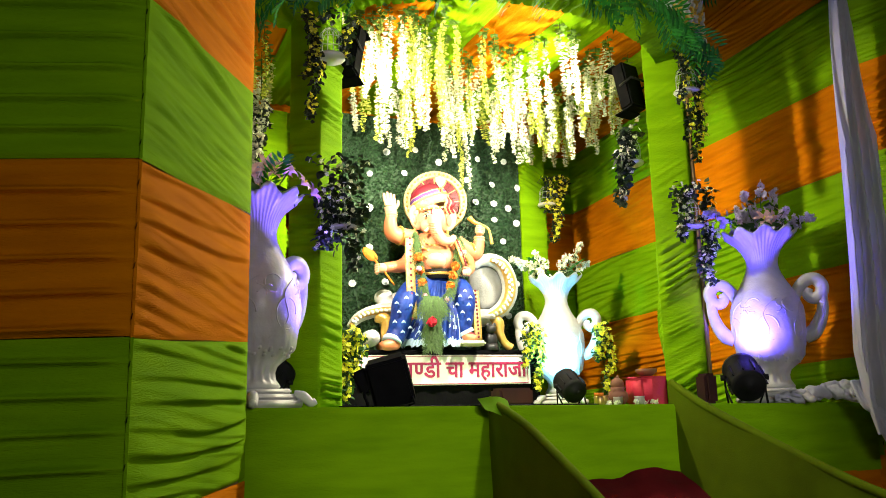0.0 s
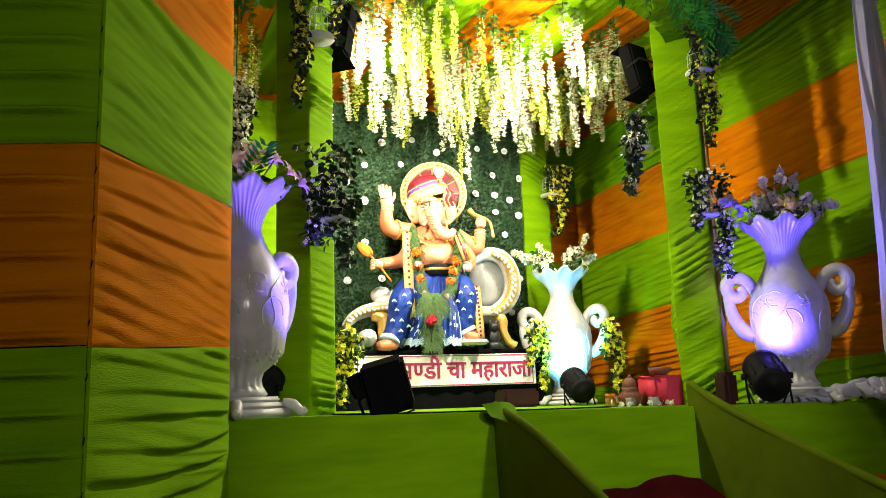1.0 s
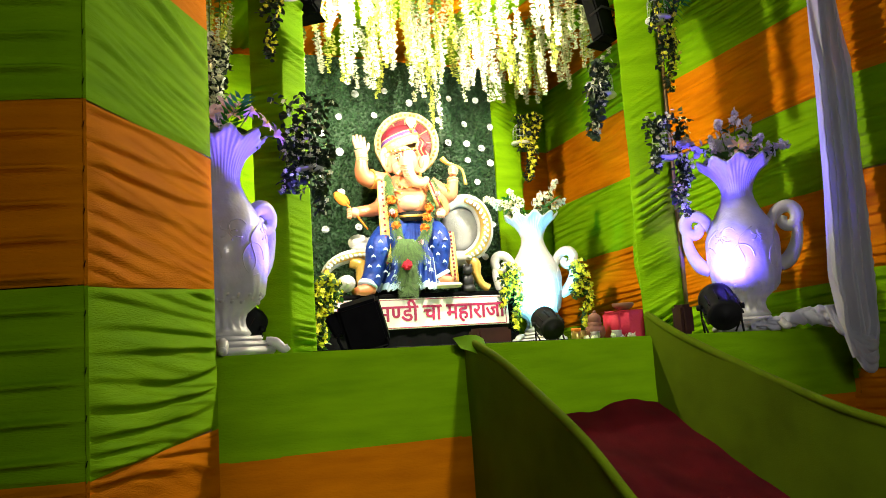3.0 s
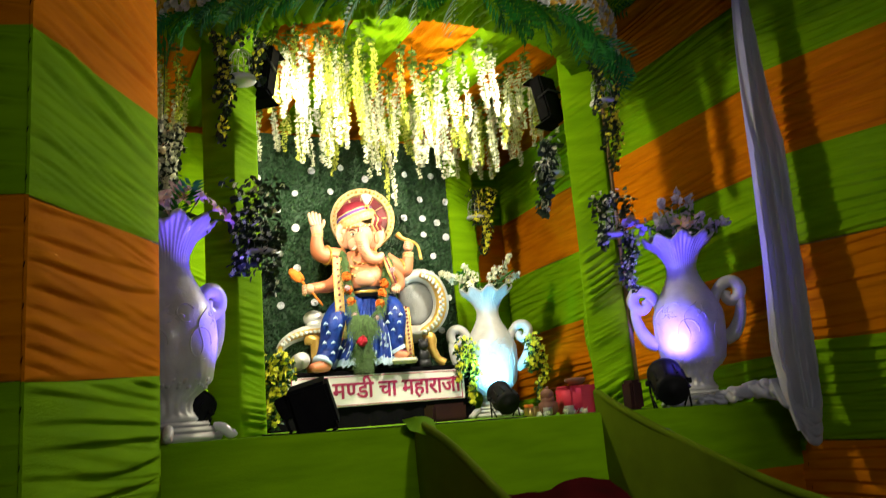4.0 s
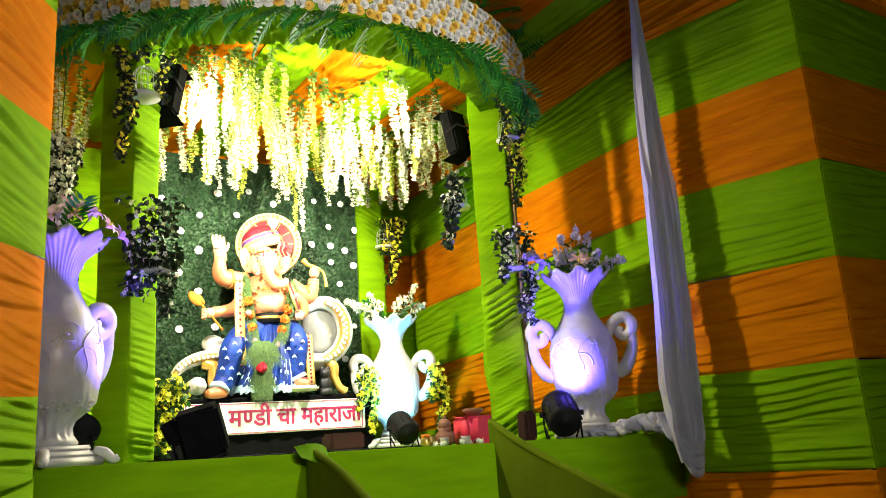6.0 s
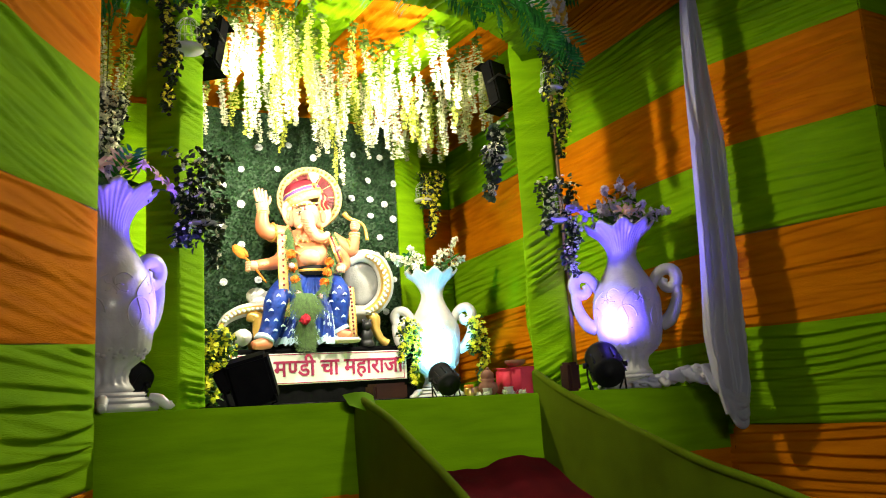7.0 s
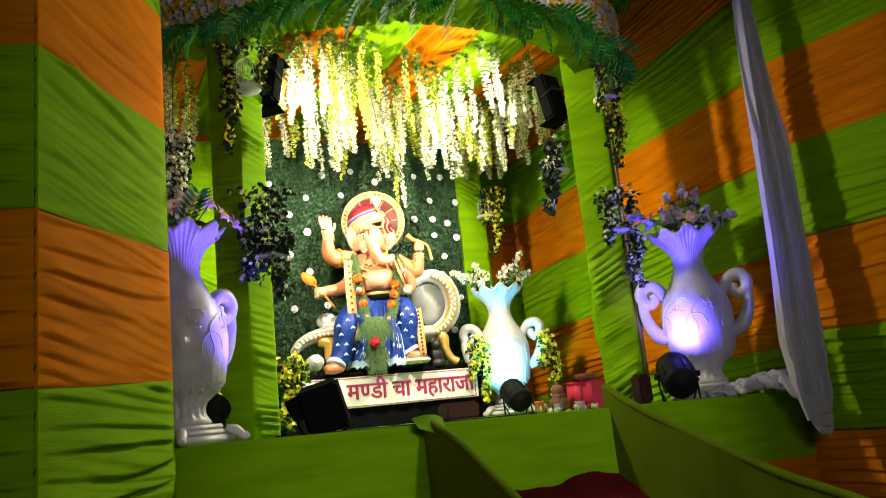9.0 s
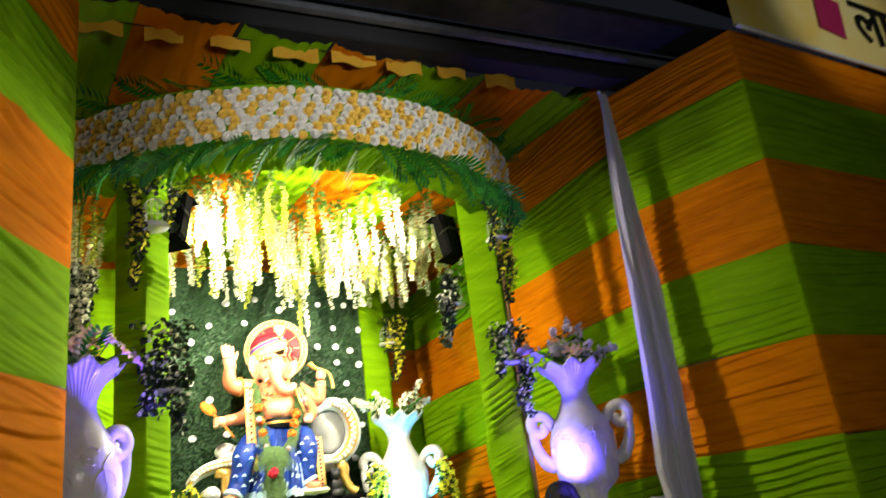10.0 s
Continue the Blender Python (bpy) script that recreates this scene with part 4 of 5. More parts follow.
# crown band under the turban, ear rings, armlets
pts = [sp(-0.085 + 0.135 * math.cos(a), 1.335 + 0.02 * math.cos(a), -0.04 - 0.12 * math.sin(a)) for a in np.linspace(0.1, math.pi - 0.1, 17).tolist()]
g.tube(pts, 0.010, 6, I_GOLD)
for p in pts[1::2]:
    g.ball(p + Vector((0, -0.010, -0.004)), 0.009, I_WHITE, 6, 4)
for x in (-0.25, 0.075):
    g.ball(sp(x, 1.105, -0.03), (0.018, 0.014, 0.026), I_GOLD, 8, 6)
for x, z, y, r in ((-0.40, 1.052, -0.045, 0.082), (0.30, 0.935, -0.05, 0.080)):
    pts = [sp(x + 0.25 * r * math.cos(a), z + r * math.sin(a), y) + Vector((0, -r * math.cos(a), 0)) for a in np.linspace(0, 2 * math.pi, 19).tolist()]
    g.tube(pts, 0.011, 6, I_GOLD)
# torso and belly
g.ball(sp(-0.06, 0.955, 0.0), (0.235, 0.16, 0.16), I_SKIN, 20, 14)
g.ball(sp(-0.045, 0.82, -0.05), (0.215, 0.20, 0.165), I_SKIN, 22, 14)
g.ball(sp(-0.045, 0.83, -0.17), (0.11, 0.10, 0.085), I_FACE, 18, 12)
g.lathe([(0.20, -0.045), (0.215, -0.02), (0.215, 0.02), (0.20, 0.045)], sp(-0.03, 0.685, -0.03), 24, I_BLACK)
g.lathe([(0.217, -0.012), (0.224, 0), (0.217, 0.012)], sp(-0.03, 0.685, -0.03), 24, I_GOLD)
for r, zz, yy in ((0.10, 1.035, -0.13), (0.14, 1.00, -0.15), (0.18, 0.955, -0.17)):
    pts = [sp(-0.06 + r * math.cos(a), zz - 0.55 * r * math.sin(a), yy - 0.03 * math.sin(a)) for a in np.linspace(-0.15, math.pi + 0.15, 15).tolist()]
    g.tube(pts, 0.008, 6, I_GOLD)
    for p in pts[1::2]:
        g.ball(p + Vector((0, -0.008, -0.008)), 0.013, I_CREAM, 6, 4)
# arms
limb([(-0.26, 1.03, 0.0), (-0.36, 1.045, -0.03), (-0.46, 1.065, -0.07), (-0.482, 1.14, -0.09), (-0.472, 1.255, -0.10)], [0.085, 0.080, 0.072, 0.062, 0.045], I_SKIN)
limb([(-0.472, 1.25, -0.10), (-0.48, 1.32, -0.105)], [0.050, 0.058], I_FACE)
for k in range(4):
    limb([(-0.515 + 0.024 * k, 1.33, -0.11), (-0.535 + 0.030 * k, 1.40, -0.115), (-0.540 + 0.032 * k, 1.46 - 0.012 * abs(k - 1.2), -0.115)], [0.018, 0.016, 0.010], I_FACE, 8)
limb([(-0.43, 1.31, -0.11), (-0.405, 1.35, -0.12), (-0.405, 1.385, -0.12)], [0.018, 0.015, 0.010], I_FACE, 8)
for zz in (1.225, 1.245, 1.265):
    g.lathe([(0.05, -0.008), (0.058, 0), (0.05, 0.008)], sp(-0.472, zz, -0.10), 14, I_CREAM)
limb([(-0.27, 0.88, -0.02), (-0.33, 0.80, -0.06), (-0.40, 0.765, -0.12), (-0.48, 0.755, -0.17), (-0.54, 0.745, -0.19)], [0.075, 0.068, 0.058, 0.048, 0.045], I_SKIN)
g.ball(sp(-0.56, 0.742, -0.20), (0.055, 0.045, 0.045), I_FACE, 12, 8)
for k in range(4):
    limb([(-0.585, 0.775 - 0.022 * k, -0.23), (-0.615, 0.765 - 0.022 * k, -0.21), (-0.60, 0.755 - 0.022 * k, -0.18)], [0.014, 0.014, 0.011], I_FACE, 7)
g.lathe([(0.048, -0.012), (0.056, 0), (0.048, 0.012)], sp(-0.50, 0.752, -0.18), 14, I_CREAM)
limb([(-0.69, 0.885, -0.24), (-0.56, 0.74, -0.22), (-0.445, 0.59, -0.20)], [0.012, 0.010, 0.007], I_ORANGE, 8)
g.ball(sp(-0.675, 0.865, -0.24), (0.075, 0.018, 0.042), I_ORANGE, 12, 8, turn=Matrix.Rotation(radians(48), 3, "Y"))
g.ball(sp(-0.625, 0.86, -0.24), (0.05, 0.015, 0.018), I_ORANGE, 10, 6, turn=Matrix.Rotation(radians(58), 3, "Y"))
limb([(0.16, 1.01, 0.0), (0.25, 0.96, -0.03), (0.345, 0.915, -0.07), (0.385, 0.98, -0.09), (0.402, 1.09, -0.10)], [0.085, 0.080, 0.070, 0.058, 0.044], I_SKIN)
g.ball(sp(0.408, 1.15, -0.11), (0.05, 0.045, 0.055), I_FACE, 12, 8)
for k in range(4):
    limb([(0.375, 1.185 - 0.02 * k, -0.14), (0.40, 1.19 - 0.02 * k, -0.165), (0.43, 1.18 - 0.02 * k, -0.15)], [0.013, 0.014, 0.011], I_FACE, 7)
for zz in (1.05, 1.075):
    g.lathe([(0.048, -0.009), (0.056, 0), (0.048, 0.009)], sp(0.398, zz, -0.10), 14, I_CREAM)
limb([(0.30, 1.27, -0.10), (0.35, 1.225, -0.12), (0.42, 1.205, -0.13), (0.49, 1.17, -0.13), (0.515, 1.10, -0.13), (0.525, 1.02, -0.13)], [0.028, 0.020, 0.014, 0.012, 0.014, 0.018], I_GOLD, 8)
limb([(0.20, 0.92, -0.04), (0.27, 0.84, -0.08), (0.28, 0.77, -0.15), (0.25, 0.75, -0.21)], [0.072, 0.066, 0.056, 0.045], I_SKIN)
g.ball(sp(0.245, 0.745, -0.22), (0.055, 0.045, 0.042), I_FACE, 12, 8)
for k in range(4):
    limb([(0.215 + 0.022 * k, 0.755, -0.25), (0.21 + 0.02 * k, 0.725, -0.265), (0.22 + 0.018 * k, 0.70, -0.25)], [0.013, 0.013, 0.010], I_FACE, 7)
# legs and skirt in blue cloth
limb([(-0.10, 0.60, 0.0), (-0.26, 0.54, -0.14), (-0.355, 0.43, -0.24), (-0.385, 0.30, -0.24), (-0.42, 0.17, -0.24), (-0.455, 0.10, -0.25)], [0.14, 0.12, 0.105, 0.095, 0.088, 0.085], I_BLUE, 18)
limb([(0.05, 0.60, 0.0), (0.16, 0.57, -0.16), (0.215, 0.48, -0.27), (0.21, 0.34, -0.27), (0.20, 0.23, -0.27), (0.215, 0.17, -0.28)], [0.135, 0.115, 0.10, 0.09, 0.078, 0.068], I_BLUE, 18)
limb([(-0.465, 0.105, -0.25), (-0.475, 0.075, -0.26)], [0.085, 0.088], I_PALE, 16)
limb([(0.21, 0.18, -0.28), (0.225, 0.15, -0.285)], [0.080, 0.082], I_PALE, 16)
limb([(-0.44, 0.065, -0.25), (-0.50, 0.05, -0.29), (-0.565, 0.042, -0.32)], [0.058, 0.050, 0.034], I_SKIN, 12)
limb([(0.21, 0.14, -0.29), (0.255, 0.12, -0.34), (0.31, 0.10, -0.38)], [0.055, 0.048, 0.034], I_SKIN, 12)
g.ball(sp(0.27, 0.15, -0.35), (0.045, 0.03, 0.018), I_MAROON, 10, 6)
g.box(sp(0.27, 0.065, -0.34), (0.22, 0.16, 0.045), bevel=0.015, slot=I_WHITE)


def skirt_fold(i, j):
    a = math.pi * (0.08 + 0.84 * i)
    t = 1 - j
    rx, ry = 0.13 + 0.22 * t, 0.13 + 0.17 * t
    f = 1 + 0.055 * t * math.sin(38 * a + 1.5 * j) + 0.05 * t * math.sin(15 * a + 2 * j) + 0.02 * math.sin(7 * a)
    p = sp(-0.03 - 0.07 * t, 0.025 + 0.62 * j, -0.06)
    return p + Vector((-rx * f * math.cos(a), -ry * f * math.sin(a) - 0.05 * math.sin(math.pi * j), 0.012 * t * math.sin(34 * a)))


g.sheet(90, 20, skirt_fold, I_BLUE)
for k in range(len(g.f) - 1800, len(g.f)):
    row = (k - (len(g.f) - 1800)) // 90
    col = (k - (len(g.f) - 1800)) % 90
    if row < 2:
        g.m[k] = I_PALE
    elif (56 < col < 68 and row < 9 and (col // 2) % 2 == 0) or (row < 14 and noise.noise(Vector((col * 0.55, row * 0.9, 3.0))) > 0.36):
        g.m[k] = I_PALE
for x0, z0, x1, z1, w in ((-0.30, 1.03, -0.285, 0.285, 0.042), (0.325, 0.56, 0.34, 0.09, 0.035), (0.16, 1.03, 0.24, 0.80, 0.03)):
    p = [sp(x0 + (x1 - x0) * t, z0 + (z1 - z0) * t, -0.20 - 0.10 * math.sin(2.2 * t)) for t in np.linspace(0, 1, 14).tolist()]
    g.tube(p, w, 10, I_CREAM, flat=0.25)
    for edge in (-1, 1):
        g.tube([q + Vector((edge * w * 0.92, -0.006, 0)) for q in p], 0.006, 6, I_GOLD)
    for q in p[::1]:
        g.ball(q + Vector((0.0, -0.016, 0)), (0.011, 0.006, 0.011), I_MAROON, 6, 4)
rnd = random.Random(8)
for x, z, y in ((-0.33, 0.47, -0.385), (-0.29, 0.40, -0.37), (-0.40, 0.34, -0.355), (-0.36, 0.25, -0.36), (0.17, 0.50, -0.405), (0.25, 0.42, -0.40), (0.19, 0.35, -0.385), (0.25, 0.28, -0.37), (-0.24, 0.50, -0.31), (-0.42, 0.42, -0.35), (0.14, 0.42, -0.39), (-0.30, 0.20, -0.33), (-0.22, 0.16, -0.33), (0.22, 0.55, -0.385), (0.27, 0.49, -0.385), (-0.44, 0.25, -0.34), (-0.37, 0.16, -0.345)):
    for k in range(3):
        a = math.pi * (0.2 + 0.3 * k)
        g.ball(sp(x + 0.014 * math.cos(a), z + 0.012 * math.sin(a), y), (0.006, 0.004, 0.014), I_PALE, 6, 4, turn=Matrix.Rotation(radians(35 * (k - 1)), 3, "Y"))
solo("idol_statue", g, IDOL_MATS, (2.72, 6.75, 1.94), "painted seated elephant-headed idol with turban and blue robe", "statue")

# grass garland with marigolds round the idol's neck
gar = thing("grass_garland", (2.72, 6.75, 1.94), "long garland of green grass blades with orange marigolds", "garland")
gg, gm = Geo(), Geo()
rnd = random.Random(21)
left = [sp(*q) for q in ((-0.25, 1.10, -0.16), (-0.235, 0.98, -0.24), (-0.215, 0.84, -0.30), (-0.19, 0.70, -0.33), (-0.17, 0.58, -0.36), (-0.12, 0.42, -0.38))]
right = [sp(*q) for q in ((0.19, 1.07, -0.16), (0.165, 0.95, -0.24), (0.135, 0.80, -0.30), (0.10, 0.68, -0.33), (0.06, 0.56, -0.36), (-0.07, 0.42, -0.38))]
tail = [sp(*q) for q in ((-0.10, 0.44, -0.38), (-0.10, 0.36, -0.39), (-0.103, 0.26, -0.40), (-0.106, 0.12, -0.40), (-0.106, 0.05, -0.40))]
for path, fat, lots in ((left, 0.055, 900), (right, 0.055, 900), (tail, 0.095, 1100)):
    sp_path = smooth_path(path, 10)
    for k in range(lots):
        p = sp_path[int(rnd.random() * (len(sp_path) - 1))]
        a = rnd.uniform(0, 6.28)
        d = Vector((math.cos(a) * fat, -abs(math.sin(a)) * fat * 0.5, rnd.uniform(-0.11, -0.02)))
        w = Vector((0.003, 0, 0.001))
        gg.add([p - w, p + w, p + d + w * 0.4, p + d - w * 0.4], [(0, 1, 2, 3)])
for z, wide, long, lots in ((0.47, 0.17, 0.19, 700), (0.25, 0.12, 0.20, 600)):
    for k in range(lots):
        p = sp(-0.10 + rnd.uniform(-0.4, 0.4) * wide, z + rnd.uniform(-0.03, 0.03), -0.40)
        d = Vector((rnd.gauss(0, 0.40) * wide, -rnd.uniform(0.0, 0.03), -long * rnd.uniform(0.5, 1.0)))
        w = Vector((0.003, 0, 0.001))
        gg.add([p - w, p + w, p + d + w * 0.4, p + d - w * 0.4], [(0, 1, 2, 3)])
part("grass", gg, DURVA, gar, kind="stuff", smooth=False)


def marigold(p, r, mats, parent, nm, lab):
    q = Geo()
    rr = random.Random(int(p.x * 1000))
    q.ball((0, 0, 0), r * 0.72, 0, 10, 7)
    for k in range(60):
        scatter_blossom(q, Vector((rr.gauss(0, 1), rr.gauss(0, 1), rr.gauss(0, 1))).normalized() * r * 0.75, r * 0.42, rr, petals=3)
    part(nm, q, mats, parent, lab, m=Matrix.Translation(p), smooth=False)


for x, z in ((-0.213, 0.855), (-0.20, 0.73), (-0.187, 0.62), (0.135, 0.79), (0.110, 0.70), (0.082, 0.60)):
    marigold(sp(x, z, -0.34), 0.042, MARIGOLD, gar, "marigold", "orange marigold head")
marigold(sp(-0.103, 0.262, -0.45), 0.045, PINK_CLOTH, gar, "rose_head", "red and white rose")
for x, z in ((-0.16, 0.50), (0.04, 0.47), (-0.21, 0.75), (0.22, 0.92)):
    marigold(sp(x, z, -0.37), 0.026, PINK, gar, "small_rose", "small pink rose")

# throne
throne = thing("throne", (2.72, 6.75, 1.94), "carved silver and gold throne sofa with scrolled arms", "throne")


def scroll_arm(pts, radii, name, mats, flat=1.0, extra=None):
    q = Geo()
    p = smooth_path([sp(*c) for c in pts], 7)
    q.tube(p, lerp_list(radii, len(p)), 14, 0, flat=flat)
    return part(name, q, mats, throne)


scroll_arm([(-0.865, 0.20, -0.10), (-0.80, 0.275, -0.10), (-0.70, 0.33, -0.09), (-0.56, 0.365, -0.08), (-0.42, 0.37, -0.06), (-0.2, 0.34, -0.02)], [0.030, 0.045, 0.055, 0.058, 0.056, 0.05], "left_arm", SILVER)
scroll_arm([(-0.85, 0.215, -0.165), (-0.78, 0.29, -0.165), (-0.68, 0.335, -0.16), (-0.54, 0.36, -0.15), (-0.40, 0.36, -0.13)], [0.016, 0.024, 0.028, 0.028, 0.026], "arm_trim", GOLD)
q = Geo()
for r, t in ((0.072, 0.06), (0.045, 0.075), (0.02, 0.09)):
    q.tube([sp(-0.717, 0.095, 0.0), sp(-0.717, 0.095, 0.0) + Vector((-0.02, -0.16 - t, 0))], r, 20)
part("scroll_end", q, SILVER, throne, "round silver scroll end")
scroll_arm([(0.33, 0.80, -0.02), (0.42, 0.855, -0.05), (0.53, 0.86, -0.08), (0.635, 0.80, -0.10), (0.695, 0.67, -0.10), (0.69, 0.53, -0.10), (0.62, 0.41, -0.09), (0.50, 0.33, -0.08), (0.36, 0.29, -0.05)], [0.045, 0.055, 0.065, 0.072, 0.075, 0.075, 0.072, 0.065, 0.055], "right_arm", SILVER)
scroll_arm([(0.50, 0.87, -0.15), (0.62, 0.82, -0.175), (0.69, 0.68, -0.18), (0.685, 0.53, -0.18), (0.61, 0.40, -0.17), (0.48, 0.32, -0.155)], [0.020, 0.042, 0.050, 0.050, 0.046, 0.034], "arm_trim", GOLD)
beads = Geo()
for arm in (((0.53, 0.865, -0.19), (0.62, 0.81, -0.22), (0.69, 0.68, -0.235), (0.685, 0.53, -0.235), (0.61, 0.40, -0.22), (0.50, 0.325, -0.20)), ((-0.82, 0.25, -0.185), (-0.74, 0.315, -0.19), (-0.62, 0.35, -0.19), (-0.50, 0.362, -0.18), (-0.40, 0.36, -0.155))):
    for k, p in enumerate(smooth_path([sp(*c) for c in arm], 6)):
        beads.ball(p + Vector((0.014 * (-1) ** k, 0, 0)), (0.016, 0.010, 0.016), 0, 8, 5)
part("carved_relief", beads, SILVER, throne, "raised silver scales on the gold trim", kind="stuff")
q = Geo().tube([sp(0.515, 0.85, 0.0), sp(0.515, 0.85, 0.0) + Vector((-0.03, -0.17, 0))], [0.05, 0.042], 18)
part("scroll_end", q, SILVER, throne, "round silver scroll end")
q = Geo().ball(sp(0.47, 0.62, 0.02), (0.20, 0.09, 0.24), 0, 18, 12)
part("backrest", q, GREY_PAD, throne, "grey upholstered backrest")
q = Geo().box(sp(-0.05, 0.30, 0.02), (1.10, 0.42, 0.14), bevel=0.05)
part("seat", q, SILVER, throne)
q = Geo().ball(sp(-0.55, 0.47, 0.02), (0.10, 0.05, 0.08), 0, 14, 8).ball(sp(-0.50, 0.42, 0.0), (0.12, 0.05, 0.06), 0, 14, 8).ball(sp(-0.42, 0.44, 0.02), (0.10, 0.05, 0.09), 0, 14, 8)
part("carved_crest", q, SILVER, throne, "carved silver leaf crest")
for pts in (((-0.62, 0.30, -0.12), (-0.53, 0.27, -0.16), (-0.535, 0.16, -0.17), (-0.54, 0.06, -0.17), (-0.60, 0.025, -0.18)), ((0.50, 0.32, -0.12), (0.56, 0.26, -0.15), (0.57, 0.16, -0.16), (0.62, 0.07, -0.17), (0.68, 0.025, -0.18))):
    scroll_arm(pts, [0.05, 0.055, 0.042, 0.034, 0.042], "leg", GOLD)
for x in (-0.5, 0.5):
    scroll_arm([(x, 0.28, 0.16), (x, 0.03, 0.16)], [0.03, 0.03], "leg", GOLD)
q = Geo().ball((0, 0, 0.10), (0.06, 0.05, 0.075), 0, 12, 8).ball((-0.01, -0.03, 0.19), (0.045, 0.045, 0.045), 0, 12, 8).ball((-0.03, -0.01, 0.23), (0.02, 0.008, 0.022), 0, 8, 6).ball((0.03, -0.01, 0.23), (0.02, 0.008, 0.022), 0, 8, 6).tube([(0, 0, 0), (0, 0, 0.06)], [0.07, 0.055], 12)
solo("small_figurine", q, DARK_STEEL, (2.72 + 0.40, 6.75 - 0.20, 1.93), "small black figurine beside the throne", "figurine")

# ---- vases ----
PROFILE = [(0.0, 0.10), (0.125, 0.10), (0.14, 0.115), (0.128, 0.135), (0.108, 0.155), (0.104, 0.19), (0.118, 0.225), (0.165, 0.265), (0.205, 0.32), (0.228, 0.40), (0.242, 0.49), (0.246, 0.57), (0.238, 0.65), (0.215, 0.72), (0.178, 0.79), (0.14, 0.855), (0.112, 0.92), (0.104, 0.965), (0.108, 1.005), (0.128, 1.055), (0.165, 1.11), (0.212, 1.155), (0.246, 1.18), (0.238, 1.19), (0.205, 1.165), (0.155, 1.11), (0.115, 1.04), (0.09, 0.96), (0.0, 0.94)]


def flute(r, z, a):
    k = min(1.0, max(0.0, (z - 0.95) / 0.2))
    low = min(1.0, max(0.0, (0.28 - z) / 0.1)) if z > 0.14 else 0.0
    leaf = max(0.0, 1 - abs(z - 0.33) / 0.10)
    return r * (1 + 0.06 * k * math.cos(9 * a) + 0.014 * min(1.0, 3 * k) * math.cos(45 * a) + 0.06 * low * math.cos(16 * a) + 0.07 * leaf * abs(math.cos(4 * a + 9 * z)) + 0.02 * leaf * math.cos(26 * a + 30 * z)), 0.024 * k * k * math.cos(9 * a)


def vase(place, turn, label, seed, spikes, lilies, petals, lily_mat):
    """An urn with fluted trumpet mouth, curled handles and a stepped plinth; spikes are (angle, lean, length) of its flower sprays, lilies (angle, reach, height)."""
    rnd = random.Random(seed)
    th = thing("urn_vase", place, label, "vase", "urn vases", turn=turn)
    part("body", Geo().lathe(PROFILE, seg=220, shape=flute), PLASTER, th)
    b = Geo().box((0, 0, 0.022), (0.38, 0.38, 0.044), bevel=0.010).box((0, 0, 0.058), (0.34, 0.34, 0.034), bevel=0.012).box((0, 0, 0.088), (0.29, 0.29, 0.03), bevel=0.010)
    for cx, cy in ((-1, -1), (-1, 1), (1, -1), (1, 1)):
        b.tube(smooth_path([(cx * 0.15, cy * 0.15, 0.075), (cx * 0.185, cy * 0.185, 0.06), (cx * 0.215, cy * 0.215, 0.025), (cx * 0.235, cy * 0.235, 0.035)], 4), lerp_list([0.02, 0.03, 0.025, 0.018], 13), 10)
    part("plinth", b, PLASTER, th, "stepped white plinth with scrolled feet")
    for s in (-1, 1):
        path = smooth_path([(s * x, 0, z) for x, z in ((0.19, 0.72), (0.225, 0.79), (0.275, 0.835), (0.335, 0.835), (0.368, 0.785), (0.352, 0.725), (0.305, 0.705), (0.272, 0.735), (0.285, 0.775))], 6)
        h = Geo().tube(path, lerp_list([0.036, 0.040, 0.043, 0.045, 0.045, 0.043, 0.040, 0.036, 0.026], len(path)), 14)
        path = smooth_path([(s * x, 0, z) for x, z in ((0.355, 0.745), (0.362, 0.67), (0.350, 0.60), (0.325, 0.535), (0.285, 0.475), (0.225, 0.44))], 6)
        h.tube(path, lerp_list([0.040, 0.036, 0.040, 0.046, 0.052, 0.045], len(path)), 14)
        for k in range(5):
            h.ball((s * (0.365 - 0.012 * k), 0, 0.66 - 0.045 * k), (0.026, 0.040, 0.030), 0, 10, 6)
        part("handle", h, PLASTER, th, "scrolled white handle")

    def on_body(a, z):
        rr = float(np.interp(z, [p[1] for p in PROFILE[5:17]], [p[0] for p in PROFILE[5:17]]))
        return (rr * math.cos(a), rr * math.sin(a), z)
    e = Geo()
    for a0 in (0.0, 1.05, 2.1, 3.15, 4.2, 5.25):
        e.tube([on_body(a0 + 0.9 * t + 0.25 * math.sin(6 * t), 0.36 + 0.34 * t) for t in np.linspace(0, 1, 24).tolist()], 0.0042, 6)
        e.tube([on_body(a0 + 0.5 + 0.30 * math.cos(t), 0.50 + 0.085 * math.sin(t)) for t in np.linspace(0, 5.2, 24).tolist()], 0.0040, 6)
        e.tube([on_body(a0 + 1.2 + 0.22 * math.cos(t), 0.66 + 0.05 * math.sin(t)) for t in np.linspace(0.5, 5.0, 20).tolist()], 0.0035, 6)
        for k in range(5):
            b = 2 * math.pi * k / 5
            e.tube([on_body(a0 + 0.95 + 0.03 * math.cos(b), 0.64 + 0.008 * math.sin(b)), on_body(a0 + 0.95 + 0.16 * math.cos(b + 0.3), 0.64 + 0.04 * math.sin(b + 0.3)), on_body(a0 + 0.95 + 0.20 * math.cos(b), 0.64 + 0.05 * math.sin(b))], 0.0035, 5)
        for k in range(9):
            a, z = a0 + 0.15 * k, 0.30 + 0.02 * math.sin(k * 2.4)
            e.ball(on_body(a, z), (0.012, 0.018, 0.013), 0, 8, 5)
